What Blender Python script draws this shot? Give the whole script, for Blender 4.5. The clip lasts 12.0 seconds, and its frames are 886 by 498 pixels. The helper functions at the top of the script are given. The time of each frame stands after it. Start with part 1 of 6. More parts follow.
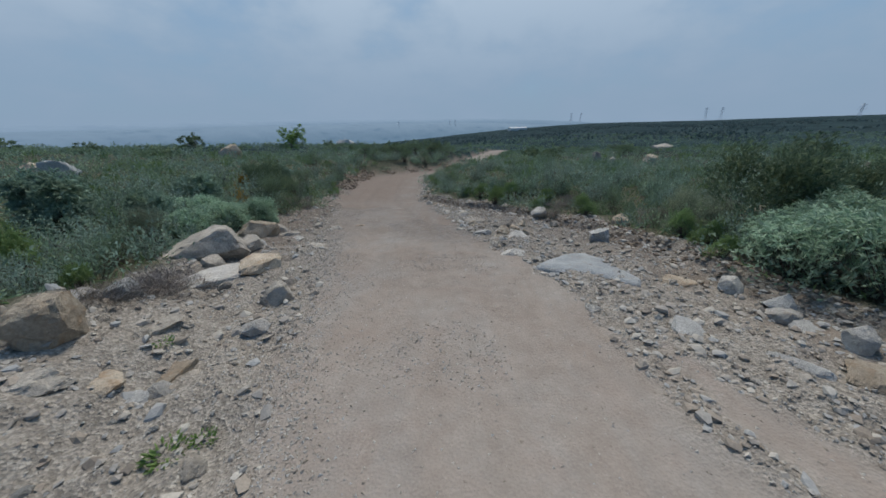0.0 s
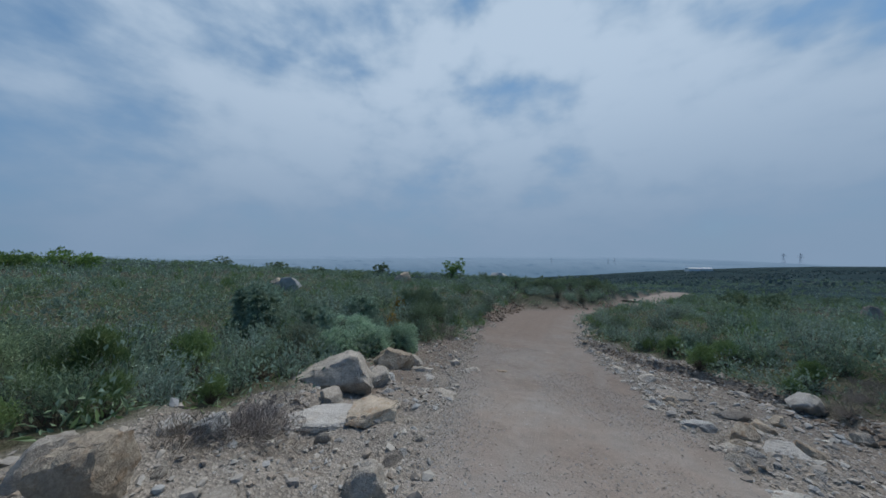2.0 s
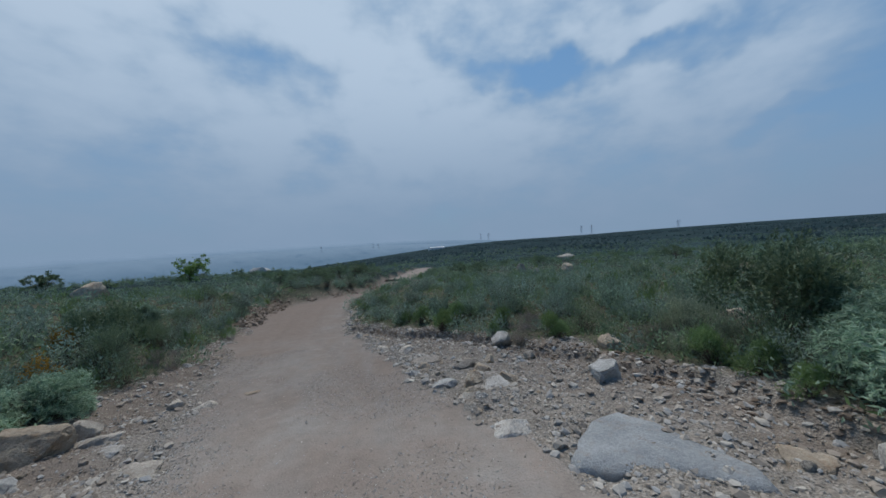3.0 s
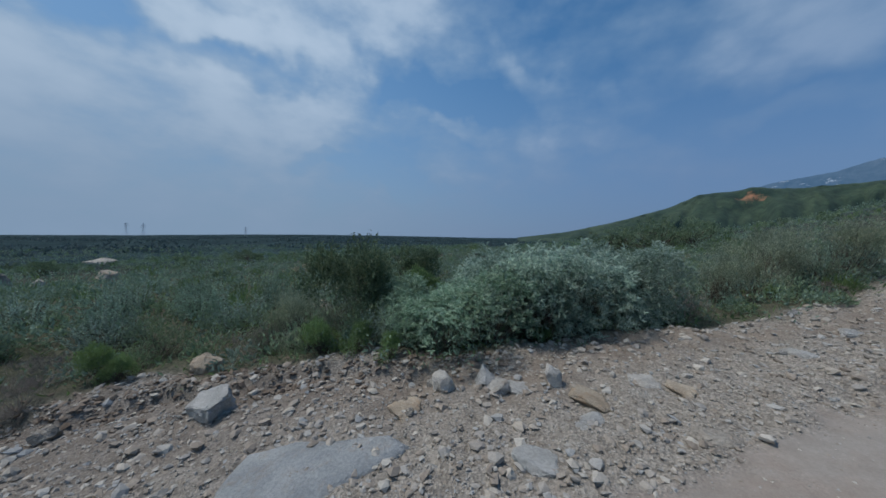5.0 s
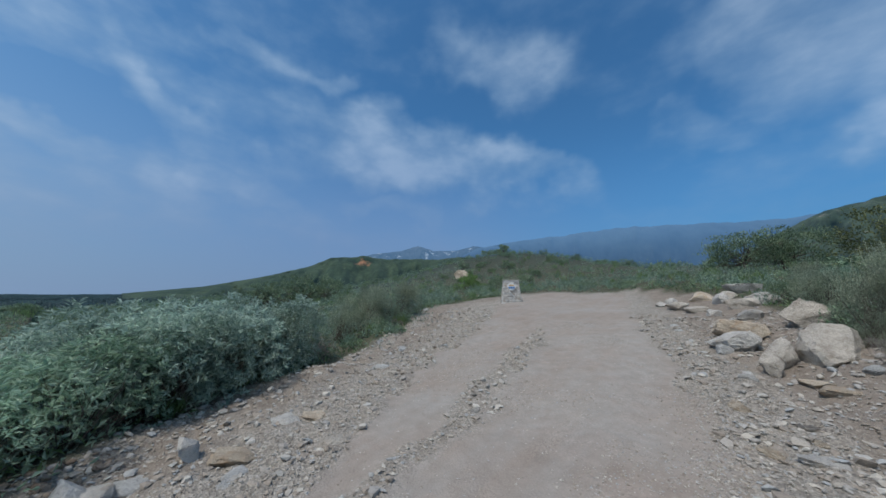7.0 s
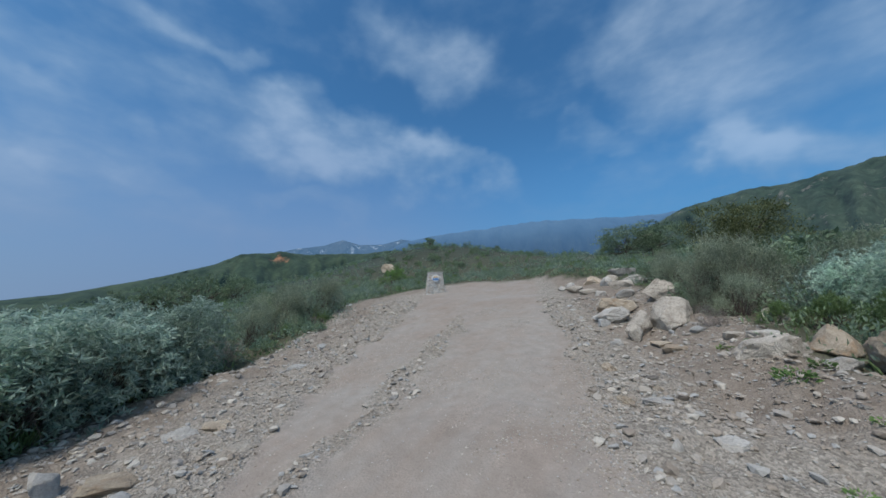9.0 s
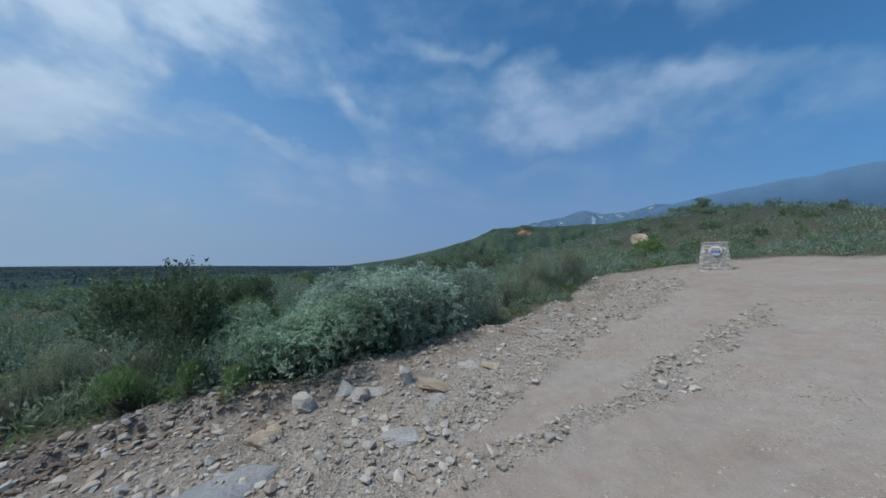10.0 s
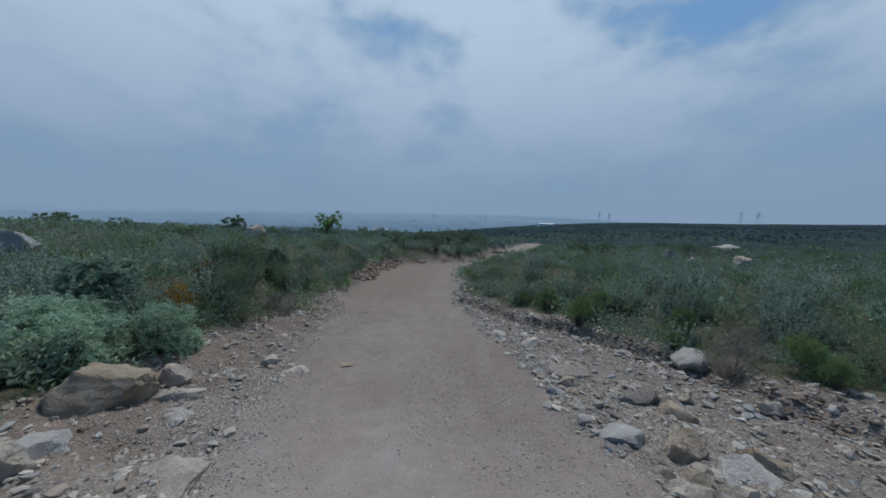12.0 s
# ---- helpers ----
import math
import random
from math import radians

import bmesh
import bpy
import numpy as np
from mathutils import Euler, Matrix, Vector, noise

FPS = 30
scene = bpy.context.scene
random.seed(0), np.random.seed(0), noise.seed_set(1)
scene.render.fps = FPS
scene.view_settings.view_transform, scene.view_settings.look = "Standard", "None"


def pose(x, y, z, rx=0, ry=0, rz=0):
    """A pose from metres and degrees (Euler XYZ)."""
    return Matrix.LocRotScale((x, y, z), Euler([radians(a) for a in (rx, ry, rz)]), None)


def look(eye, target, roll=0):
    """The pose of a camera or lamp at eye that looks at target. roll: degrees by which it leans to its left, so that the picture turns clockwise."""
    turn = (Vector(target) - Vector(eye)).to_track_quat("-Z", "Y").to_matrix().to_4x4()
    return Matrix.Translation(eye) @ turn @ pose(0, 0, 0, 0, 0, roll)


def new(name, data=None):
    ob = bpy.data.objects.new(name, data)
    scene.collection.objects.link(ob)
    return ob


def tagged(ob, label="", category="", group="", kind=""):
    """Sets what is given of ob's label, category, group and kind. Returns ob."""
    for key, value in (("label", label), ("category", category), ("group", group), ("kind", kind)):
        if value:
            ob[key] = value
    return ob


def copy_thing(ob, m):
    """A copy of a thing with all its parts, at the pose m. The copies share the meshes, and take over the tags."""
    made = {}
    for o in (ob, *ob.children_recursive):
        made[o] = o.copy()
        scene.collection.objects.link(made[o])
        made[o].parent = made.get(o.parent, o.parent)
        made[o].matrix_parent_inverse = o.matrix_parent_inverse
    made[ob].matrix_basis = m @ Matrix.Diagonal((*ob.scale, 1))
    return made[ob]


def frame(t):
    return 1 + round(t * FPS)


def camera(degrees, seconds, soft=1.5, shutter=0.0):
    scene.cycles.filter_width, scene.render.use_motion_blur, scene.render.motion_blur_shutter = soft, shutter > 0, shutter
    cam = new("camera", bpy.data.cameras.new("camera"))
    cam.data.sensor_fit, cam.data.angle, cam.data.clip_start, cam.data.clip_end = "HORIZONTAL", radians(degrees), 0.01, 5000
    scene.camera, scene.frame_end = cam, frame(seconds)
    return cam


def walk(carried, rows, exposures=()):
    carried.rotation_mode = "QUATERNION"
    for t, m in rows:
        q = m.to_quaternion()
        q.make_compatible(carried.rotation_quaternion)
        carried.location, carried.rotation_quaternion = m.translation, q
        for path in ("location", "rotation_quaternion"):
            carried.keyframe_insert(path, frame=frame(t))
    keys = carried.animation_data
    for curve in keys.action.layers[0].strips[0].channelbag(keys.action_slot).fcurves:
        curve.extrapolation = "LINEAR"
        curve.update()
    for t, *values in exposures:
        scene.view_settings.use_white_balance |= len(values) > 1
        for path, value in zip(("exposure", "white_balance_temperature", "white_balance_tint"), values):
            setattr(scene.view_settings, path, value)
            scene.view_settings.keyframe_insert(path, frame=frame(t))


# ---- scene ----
cam = camera(109.8, 12.0, soft=1.6)
PATH = [
    (0, (-0.000, -0.000, 2.194), (-0.029, 1.835, 1.400), -1.15),
    (0.5, (-0.101, 0.368, 2.176), (-0.178, 2.282, 1.603), -0.97),
    (1, (-0.168, 0.728, 2.147), (-0.264, 2.689, 1.767), -0.74),
    (1.5, (-0.177, 1.121, 2.091), (-0.283, 3.113, 1.948), -0.61),
    (2, (-0.392, 1.434, 2.065), (-1.307, 3.213, 2.092), -0.22),
    (2.5, (-0.402, 1.902, 2.065), (-1.048, 3.795, 2.054), -1.60),
    (3, (-0.236, 2.317, 2.019), (0.224, 4.262, 1.926), -3.27),
    (3.5, (-0.036, 2.715, 1.887), (1.623, 3.799, 1.614), -2.75),
    (5.3, (0.060, 3.560, 1.780), (2.040, 3.300, 1.850), 3.10),
    (5.5, (0.003, 3.599, 1.776), (1.754, 2.647, 1.942), 2.95),
    (6, (-0.274, 3.544, 1.740), (0.805, 1.888, 2.047), -0.13),
    (6.5, (-0.395, 3.648, 1.745), (0.848, 2.117, 2.078), 1.29),
    (8.5, (-0.622, 3.814, 1.707), (0.312, 2.072, 2.009), -1.14),
    (9, (-0.676, 3.773, 1.707), (0.157, 1.977, 1.994), -1.85),
    (9.5, (-0.585, 3.804, 1.692), (0.433, 2.103, 1.960), -0.88),
    (9.6, (-0.580, 3.817, 1.692), (0.489, 2.146, 1.946), -0.75),
    (9.7, (-0.575, 3.830, 1.691), (0.612, 2.237, 1.921), -0.50),
    (9.8, (-0.570, 3.844, 1.691), (0.818, 2.417, 1.886), -0.10),
    (9.9, (-0.565, 3.857, 1.690), (1.076, 2.724, 1.844), 0.40),
    (10, (-0.560, 3.870, 1.690), (1.280, 3.096, 1.809), 0.90),
    (10.1, (-0.544, 3.952, 1.691), (1.418, 3.574, 1.787), 0.84),
    (10.2, (-0.528, 4.034, 1.692), (1.470, 4.067, 1.765), 0.78),
    (10.3, (-0.512, 4.116, 1.693), (1.437, 4.560, 1.743), 0.72),
    (10.4, (-0.496, 4.198, 1.694), (1.321, 5.034, 1.721), 0.66),
    (10.5, (-0.480, 4.280, 1.695), (1.126, 5.472, 1.698), 0.60),
    (10.6, (-0.519, 4.337, 1.678), (0.824, 5.818, 1.677), 0.60),
    (10.7, (-0.559, 4.393, 1.661), (0.471, 6.108, 1.655), 0.60),
    (10.8, (-0.598, 4.450, 1.644), (0.079, 6.332, 1.633), 0.60),
    (10.9, (-0.638, 4.506, 1.627), (-0.339, 6.484, 1.611), 0.60),
    (11, (-0.677, 4.563, 1.610), (-0.768, 6.561, 1.589), 0.60),
    (11.1, (-0.662, 4.566, 1.600), (-0.878, 6.554, 1.642), 0.60),
    (11.2, (-0.646, 4.569, 1.590), (-0.955, 6.542, 1.695), 0.60),
    (11.5, (-0.600, 4.578, 1.560), (-1.011, 6.513, 1.856), 0.56),
    (12, (-0.645, 4.560, 1.630), (-0.855, 6.533, 1.376), 0.85),
]
EXPOSURE = [(0, 0.10, 6850, 10), (1.5, 0.00, 6650, 10), (2.0, -0.10, 6500, 10), (3.0, -0.10, 6500, 10), (3.6, -0.14, 6500, 10), (5.5, -0.09, 6450, 10), (6.5, 0.08, 6450, 10), (8.5, 0.19, 6500, 10), (10.0, 0.19, 6500, 10), (10.5, 0.21, 6550, 10), (11.0, 0.15, 6550, 10), (11.5, 0.16, 6600, 10), (12.0, -0.10, 6420, 10)]
walk(cam, [(t, look(eye, target, roll)) for t, eye, target, roll in PATH], EXPOSURE)

# ---- sky, sun ----
SUN_ELEVATION, SUN_AZIMUTH = 62.0, 8.0   # degrees; azimuth from +y towards +x
world = bpy.data.worlds.new("sky")
scene.world = world
world.use_nodes = True


def node_tree(tree):
    """Helpers for one node tree: make a node, and join sockets."""
    def make(kind, operation="", use_clamp=False, interpolation_type="", data_type="", blend_type="", sky_type="", sun_disc=True, attribute_name=""):
        n = tree.nodes.new(kind)
        if data_type:
            n.data_type = data_type
        if operation:
            n.operation = operation
        if use_clamp:
            n.use_clamp = True
        if interpolation_type:
            n.interpolation_type = interpolation_type
        if blend_type:
            n.blend_type = blend_type
        if sky_type:
            n.sky_type, n.sun_disc = sky_type, sun_disc
        if attribute_name:
            n.attribute_name = attribute_name
        return n

    def join(a, b):
        tree.links.new(a, b)
    return make, join


def build_sky():
    tree = world.node_tree
    tree.nodes.clear()
    make, join = node_tree(tree)

    def math(op, a, b=None, c=None, clamp=False):
        n = make("ShaderNodeMath", operation=op, use_clamp=clamp)
        for i, v in enumerate((a, b, c)):
            if v is None:
                continue
            if isinstance(v, (int, float)):
                n.inputs[i].default_value = v
            else:
                join(v, n.inputs[i])
        return n.outputs[0]

    def ramp(value, lo, hi):
        n = make("ShaderNodeMapRange", interpolation_type="SMOOTHSTEP")
        join(value, n.inputs["Value"])
        n.inputs["From Min"].default_value, n.inputs["From Max"].default_value = lo, hi
        return n.outputs["Result"]

    def mix(fac, a, b):
        n = make("ShaderNodeMix", data_type="RGBA")
        for socket, v in ((n.inputs[0], fac), (n.inputs[6], a), (n.inputs[7], b)):
            if isinstance(v, (float, int)):
                socket.default_value = v
            elif isinstance(v, tuple):
                socket.default_value = v
            else:
                join(v, socket)
        return n.outputs[2]

    co = make("ShaderNodeTexCoord")
    sep = make("ShaderNodeSeparateXYZ")
    join(co.outputs["Generated"], sep.inputs[0])
    x, y, z = sep.outputs
    up = math("MAXIMUM", z, 0.0)

    def billow(scale, detail, roughness, place):
        """Soft cloud texture, flattened towards the horizon."""
        m = make("ShaderNodeMapping")
        m.inputs["Scale"].default_value, m.inputs["Location"].default_value = (1.0, 1.0, 1.9), place
        join(co.outputs["Generated"], m.inputs[0])
        n = make("ShaderNodeTexNoise")
        n.inputs["Scale"].default_value, n.inputs["Detail"].default_value, n.inputs["Roughness"].default_value = scale, detail, roughness
        join(m.outputs[0], n.inputs["Vector"])
        return n.outputs["Fac"]

    # the valley side is nearly overcast, the mountain side nearly clear, with soft banks that stand off the peaks
    side = ramp(math("ADD", y, math("MULTIPLY", x, -0.12)), -0.75, 0.65)
    body = math("ADD", math("ADD", math("MULTIPLY", billow(2.6, 5.0, 0.5, (0.7, 2.2, 0.3)), 0.50), math("MULTIPLY", billow(6.5, 6.0, 0.52, (3.1, 1.7, 0.4)), 0.42)), 0.04)

    # ragged edges: the clouds' outlines are stirred
    stir = make("ShaderNodeTexNoise")
    stir.inputs["Scale"].default_value, stir.inputs["Detail"].default_value, stir.inputs["Roughness"].default_value = 4.5, 4.0, 0.5
    join(co.outputs["Generated"], stir.inputs["Vector"])
    middle = make("ShaderNodeVectorMath", operation="SUBTRACT")
    join(stir.outputs["Color"], middle.inputs[0])
    middle.inputs[1].default_value = (0.5, 0.5, 0.5)
    drift = make("ShaderNodeVectorMath", operation="MULTIPLY_ADD")
    join(middle.outputs[0], drift.inputs[0])
    drift.inputs[1].default_value = (0.42, 0.42, 0.32)
    join(co.outputs["Generated"], drift.inputs[2])

    def cloud(azimuth, elevation, wide, high, tilt, gain):
        """A single cloud on the mountain side, by its compass direction and its size in degrees."""
        a, e, w = (float(radians(v)) for v in (azimuth, elevation, tilt))
        sin, cos = lambda v: float(np.sin(v)), lambda v: float(np.cos(v))
        ahead = Vector((-sin(a) * cos(e), cos(a) * cos(e), sin(e)))
        level_axis = Vector((cos(a), sin(a), 0.0))
        above = level_axis.cross(ahead)
        along, across = level_axis * cos(w) + above * sin(w), above * cos(w) - level_axis * sin(w)
        dots = []
        for axis, size in ((along, wide), (across, high), (ahead, 0)):
            n = make("ShaderNodeVectorMath", operation="DOT_PRODUCT")
            join(drift.outputs[0], n.inputs[0])
            n.inputs[1].default_value = axis / sin(radians(size)) if size else axis
            dots.append(n.outputs["Value"])
        far = math("ADD", math("MULTIPLY", dots[0], dots[0]), math("MULTIPLY", dots[1], dots[1]))
        inside_oval = math("SUBTRACT", 1.0, ramp(far, 0.0, 1.7))
        return math("MULTIPLY", math("MULTIPLY", inside_oval, math("GREATER_THAN", dots[2], 0.0)), gain)

    banks = 0.0
    # azimuth, elevation, half width, half height, tilt, how much thicker or thinner
    for row in (
        # the mountain side
        (-140, 26, 26.0, 5.6, -8, 0.22), (-153, 24, 13.0, 4.2, -13, 0.07), (-149, 41, 12.3, 6.5, -17, 0.20), (160, 28, 17.0, 9.1, -40, 0.27), (154, 17, 10.5, 3.8, -30, 0.18), (-101, 25, 10.3, 3.3, -32, 0.13), (-111, 16, 8.3, 2.2, -15, 0.11),
        (-134, 17, 6.7, 2.7, -1, 0.13), (-118, 35, 3.2, 2.2, -1, 0.12), (176, 23, 5.6, 2.9, -14, 0.14), (-166, 20, 5.9, 3.9, -15, 0.08), (-101, 13, 6.2, 5.6, -10, 0.12), (-121, 11, 10.1, 2.6, -1, 0.08), (-107, 35, 6.2, 2.2, 6, 0.09),
        # the valley side, with its gaps
        (13, 34, 10.0, 5.3, 4, 0.14), (36, 33, 10.0, 5.1, -1, 0.10), (-4, 25, 8.8, 6.8, 25, 0.14), (58, 22, 15.2, 5.8, 3, 0.05), (28, 17, 31.4, 4.7, -2, 0.06), (-17, 15, 13.3, 5.5, -6, 0.05),
        (23, 37, 4.9, 2.6, 1, -0.07), (49, 32, 7.0, 2.2, 4, -0.06), (11, 25, 10.5, 3.2, 3, -0.02), (3, 13, 11.1, 2.3, -2, -0.05), (-26, 25, 8.4, 2.9, -8, -0.08), (22, 29, 4.1, 3.6, 0, -0.06),
        # between the two
        (-44, 28, 11.7, 3.1, 0, 0.13), (-11, 19, 14.0, 4.9, 26, 0.08), (-37, 17, 18.2, 4.8, 11, 0.05), (-85, 20, 6.0, 2.1, -18, 0.10), (-50, 23, 10.5, 2.7, 5, -0.12), (-32, 24, 5.1, 3.1, -24, -0.08), (-79, 26, 14.3, 2.9, -17, -0.12), (-69, 11, 12.1, 1.6, -8, -0.08),
    ):
        banks = math("ADD", banks, cloud(*row))
    level = math("ADD", math("SUBTRACT", body, math("SUBTRACT", 0.592, math("MULTIPLY", side, 0.285))), banks)
    cover = math("MAXIMUM", ramp(level, -0.13, 0.24), math("MULTIPLY", side, 0.35))
    sky = make("ShaderNodeTexSky", sky_type="NISHITA", sun_disc=False)
    sky.sun_elevation, sky.sun_rotation = radians(SUN_ELEVATION), radians(SUN_AZIMUTH)
    sky.altitude, sky.air_density, sky.dust_density, sky.ozone_density = 600, 1.0, 0.6, 2.0
    clear = make("ShaderNodeMix", data_type="RGBA", blend_type="MULTIPLY")
    clear.inputs[0].default_value = 1.0
    join(sky.outputs[0], clear.inputs[6])
    clear.inputs[7].default_value = (0.045, 0.091, 0.113, 1)
    thick = ramp(level, 0.04, 0.32)
    white = mix(thick, (0.285, 0.415, 0.57, 1), (0.52, 0.640, 0.78, 1))
    cloudy = mix(math("MULTIPLY", cover, math("ADD", 0.46, math("MULTIPLY", side, 0.47))), clear.outputs[2], white)
    # haze along the horizon, thicker over the valley
    west = ramp(x, -0.15, 0.75)
    low = math("SUBTRACT", 1.0, ramp(math("MULTIPLY", up, math("SUBTRACT", 1.0, math("MAXIMUM", math("MULTIPLY", west, 0.3), math("MULTIPLY", side, 0.38)))), 0.0, 0.40))
    haze_amount = math("MULTIPLY", math("POWER", low, math("MULTIPLY_ADD", side, 0.5, 0.9)), math("ADD", 0.78, math("MULTIPLY", math("MAXIMUM", side, west), 0.15)), clamp=True)
    veil = mix(side, mix(west, (0.052, 0.146, 0.318, 1), (0.145, 0.218, 0.385, 1)), (0.222, 0.322, 0.465, 1))
    hazed = mix(haze_amount, cloudy, veil)
    out = make("ShaderNodeOutputWorld")
    back = make("ShaderNodeBackground")
    join(hazed, back.inputs["Color"])
    back.inputs["Strength"].default_value = 1.0
    join(back.outputs[0], out.inputs["Surface"])


build_sky()
sun_data = bpy.data.lights.new("sun", "SUN")
sun_data.energy, sun_data.angle, sun_data.color = 2.4, radians(14), (1.0, 0.94, 0.86)
sun = new("sun", sun_data)
e, a = radians(SUN_ELEVATION), radians(SUN_AZIMUTH)
sun.matrix_world = look((0, 0, 0), (-math.sin(a) * math.cos(e), -math.cos(a) * math.cos(e), -math.sin(e)))


# ---- materials ----
def material(name, rough=0.9):
    m = bpy.data.materials.new(name)
    m.use_nodes = True
    make, join = node_tree(m.node_tree)
    bsdf = m.node_tree.nodes["Principled BSDF"]
    bsdf.inputs["Roughness"].default_value = rough
    bsdf.inputs["Specular IOR Level"].default_value = 0.25
    return m, make, join, bsdf


def noise_node(make, join, scale, detail=4.0, rough=0.55, vector=None):
    n = make("ShaderNodeTexNoise")
    n.inputs["Scale"].default_value, n.inputs["Detail"].default_value, n.inputs["Roughness"].default_value = scale, detail, rough
    if vector is not None:
        join(vector, n.inputs["Vector"])
    return n.outputs["Fac"]


def ramp_node(make, join, value, *stops):
    n = make("ShaderNodeValToRGB")
    join(value, n.inputs[0])
    els = n.color_ramp.elements
    while len(els) < len(stops):
        els.new(0.5)
    for el, (at, c) in zip(els, stops):
        el.position, el.color = at, (*c, 1)
    return n.outputs[0]


def mix_node(make, join, fac, a, b, blend="MIX"):
    n = make("ShaderNodeMix", data_type="RGBA", blend_type=blend)
    for socket, v in ((n.inputs[0], fac), (n.inputs[6], a), (n.inputs[7], b)):
        if isinstance(v, (float, int)):
            socket.default_value = v
        elif isinstance(v, tuple):
            socket.default_value = (*v, 1)
        else:
            join(v, socket)
    return n.outputs[2]


def bump_node(make, join, bsdf, height, strength, distance):
    n = make("ShaderNodeBump")
    n.inputs["Strength"].default_value, n.inputs["Distance"].default_value = strength, distance
    join(height, n.inputs["Height"])
    join(n.outputs[0], bsdf.inputs["Normal"])


def leaf_material(name, dark, light, rough=0.6, back=0.25, yellow=0.35):
    """Leaves: each one a little different, some older and yellower."""
    m, make, join, bsdf = material(name, rough)
    geo = make("ShaderNodeNewGeometry")
    info = make("ShaderNodeObjectInfo")
    patch = noise_node(make, join, 1.3, 3, 0.5, geo.outputs["Position"])
    plant = noise_node(make, join, 0.85, 4, 0.6, geo.outputs["Position"])
    tone = ramp_node(make, join, geo.outputs["Random Per Island"], (0.0, dark), (0.6, tuple((p + q) / 2 for p, q in zip(dark, light))), (1.0, light))
    warm = mix_node(make, join, ramp_node(make, join, patch, (0.45, (0, 0, 0)), (0.75, (yellow, yellow, yellow))), tone, tuple(v * k for v, k in zip(light, (1.15, 1.0, 0.62))))
    vary = make("ShaderNodeHueSaturation")
    join(warm, vary.inputs["Color"])
    span = make("ShaderNodeMapRange")
    join(info.outputs["Random"], span.inputs["Value"])
    span.inputs["To Min"].default_value, span.inputs["To Max"].default_value = 0.85, 1.18
    join(span.outputs[0], vary.inputs["Value"])
    tone_by_plant = mix_node(make, join, 1.0, vary.outputs[0], ramp_node(make, join, plant, (0.34, (0.66, 0.68, 0.66)), (0.66, (1.25, 1.22, 1.2))), "MULTIPLY")
    join(tone_by_plant, bsdf.inputs["Base Color"])
    thin = make("ShaderNodeBsdfTranslucent")
    join(tone_by_plant, thin.inputs["Color"])
    both = make("ShaderNodeMixShader")
    both.inputs[0].default_value = back
    join(bsdf.outputs[0], both.inputs[1])
    join(thin.outputs[0], both.inputs[2])
    out = m.node_tree.nodes["Material Output"]
    join(both.outputs[0], out.inputs["Surface"])
    return m


SAGE = leaf_material("silver_sage_leaf", (0.235, 0.345, 0.285), (0.58, 0.700, 0.615), 0.62, 0.50, 0.06)
SCRUB_SAGE = leaf_material("field_sage_leaf", (0.156, 0.240, 0.203), (0.380, 0.488, 0.426), 0.65, 0.40, 0.12)
SAGE_GREEN = leaf_material("fresh_sage_leaf", (0.195, 0.325, 0.230), (0.52, 0.665, 0.525), 0.62, 0.50, 0.10)
SPRAY = leaf_material("grey_brush_leaf", (0.170, 0.220, 0.160), (0.400, 0.455, 0.355), 0.75, 0.34, 0.25)
OLIVE = leaf_material("green_sage_leaf", (0.142, 0.232, 0.178), (0.325, 0.445, 0.360), 0.6, 0.36, 0.25)
GREEN = leaf_material("shrub_leaf", (0.118, 0.188, 0.124), (0.252, 0.342, 0.222), 0.6, 0.28)
DARK = leaf_material("dark_shrub_leaf", (0.091, 0.148, 0.097), (0.199, 0.268, 0.171), 0.55, 0.38)
GRASS = leaf_material("fresh_grass", (0.118, 0.202, 0.090), (0.225, 0.330, 0.155), 0.6, 0.4)
BRIGHT = leaf_material("young_leaf", (0.105, 0.205, 0.070), (0.225, 0.350, 0.130), 0.55, 0.4)
GOLD = leaf_material("orange_bloom", (0.20, 0.150, 0.045), (0.48, 0.285, 0.055), 0.7)
OLIVE_TREE = leaf_material("olive_tree_leaf", (0.112, 0.136, 0.062), (0.245, 0.280, 0.135), 0.65, 0.35, 0.1)
# far brush: the blue of distant haze is put into the leaf colour
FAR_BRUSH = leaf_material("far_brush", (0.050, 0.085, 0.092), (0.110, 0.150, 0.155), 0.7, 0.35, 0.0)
DRY = leaf_material("dry_twig", (0.19, 0.172, 0.168), (0.40, 0.365, 0.355), 0.85, 0.1)


def bark_material():
    m, make, join, bsdf = material("bark", 0.95)
    geo = make("ShaderNodeNewGeometry")
    f = noise_node(make, join, 30, 5, 0.6, geo.outputs["Position"])
    join(ramp_node(make, join, f, (0.3, (0.05, 0.04, 0.035)), (0.7, (0.17, 0.14, 0.12))), bsdf.inputs["Base Color"])
    bump_node(make, join, bsdf, f, 0.5, 0.01)
    return m


BARK = bark_material()


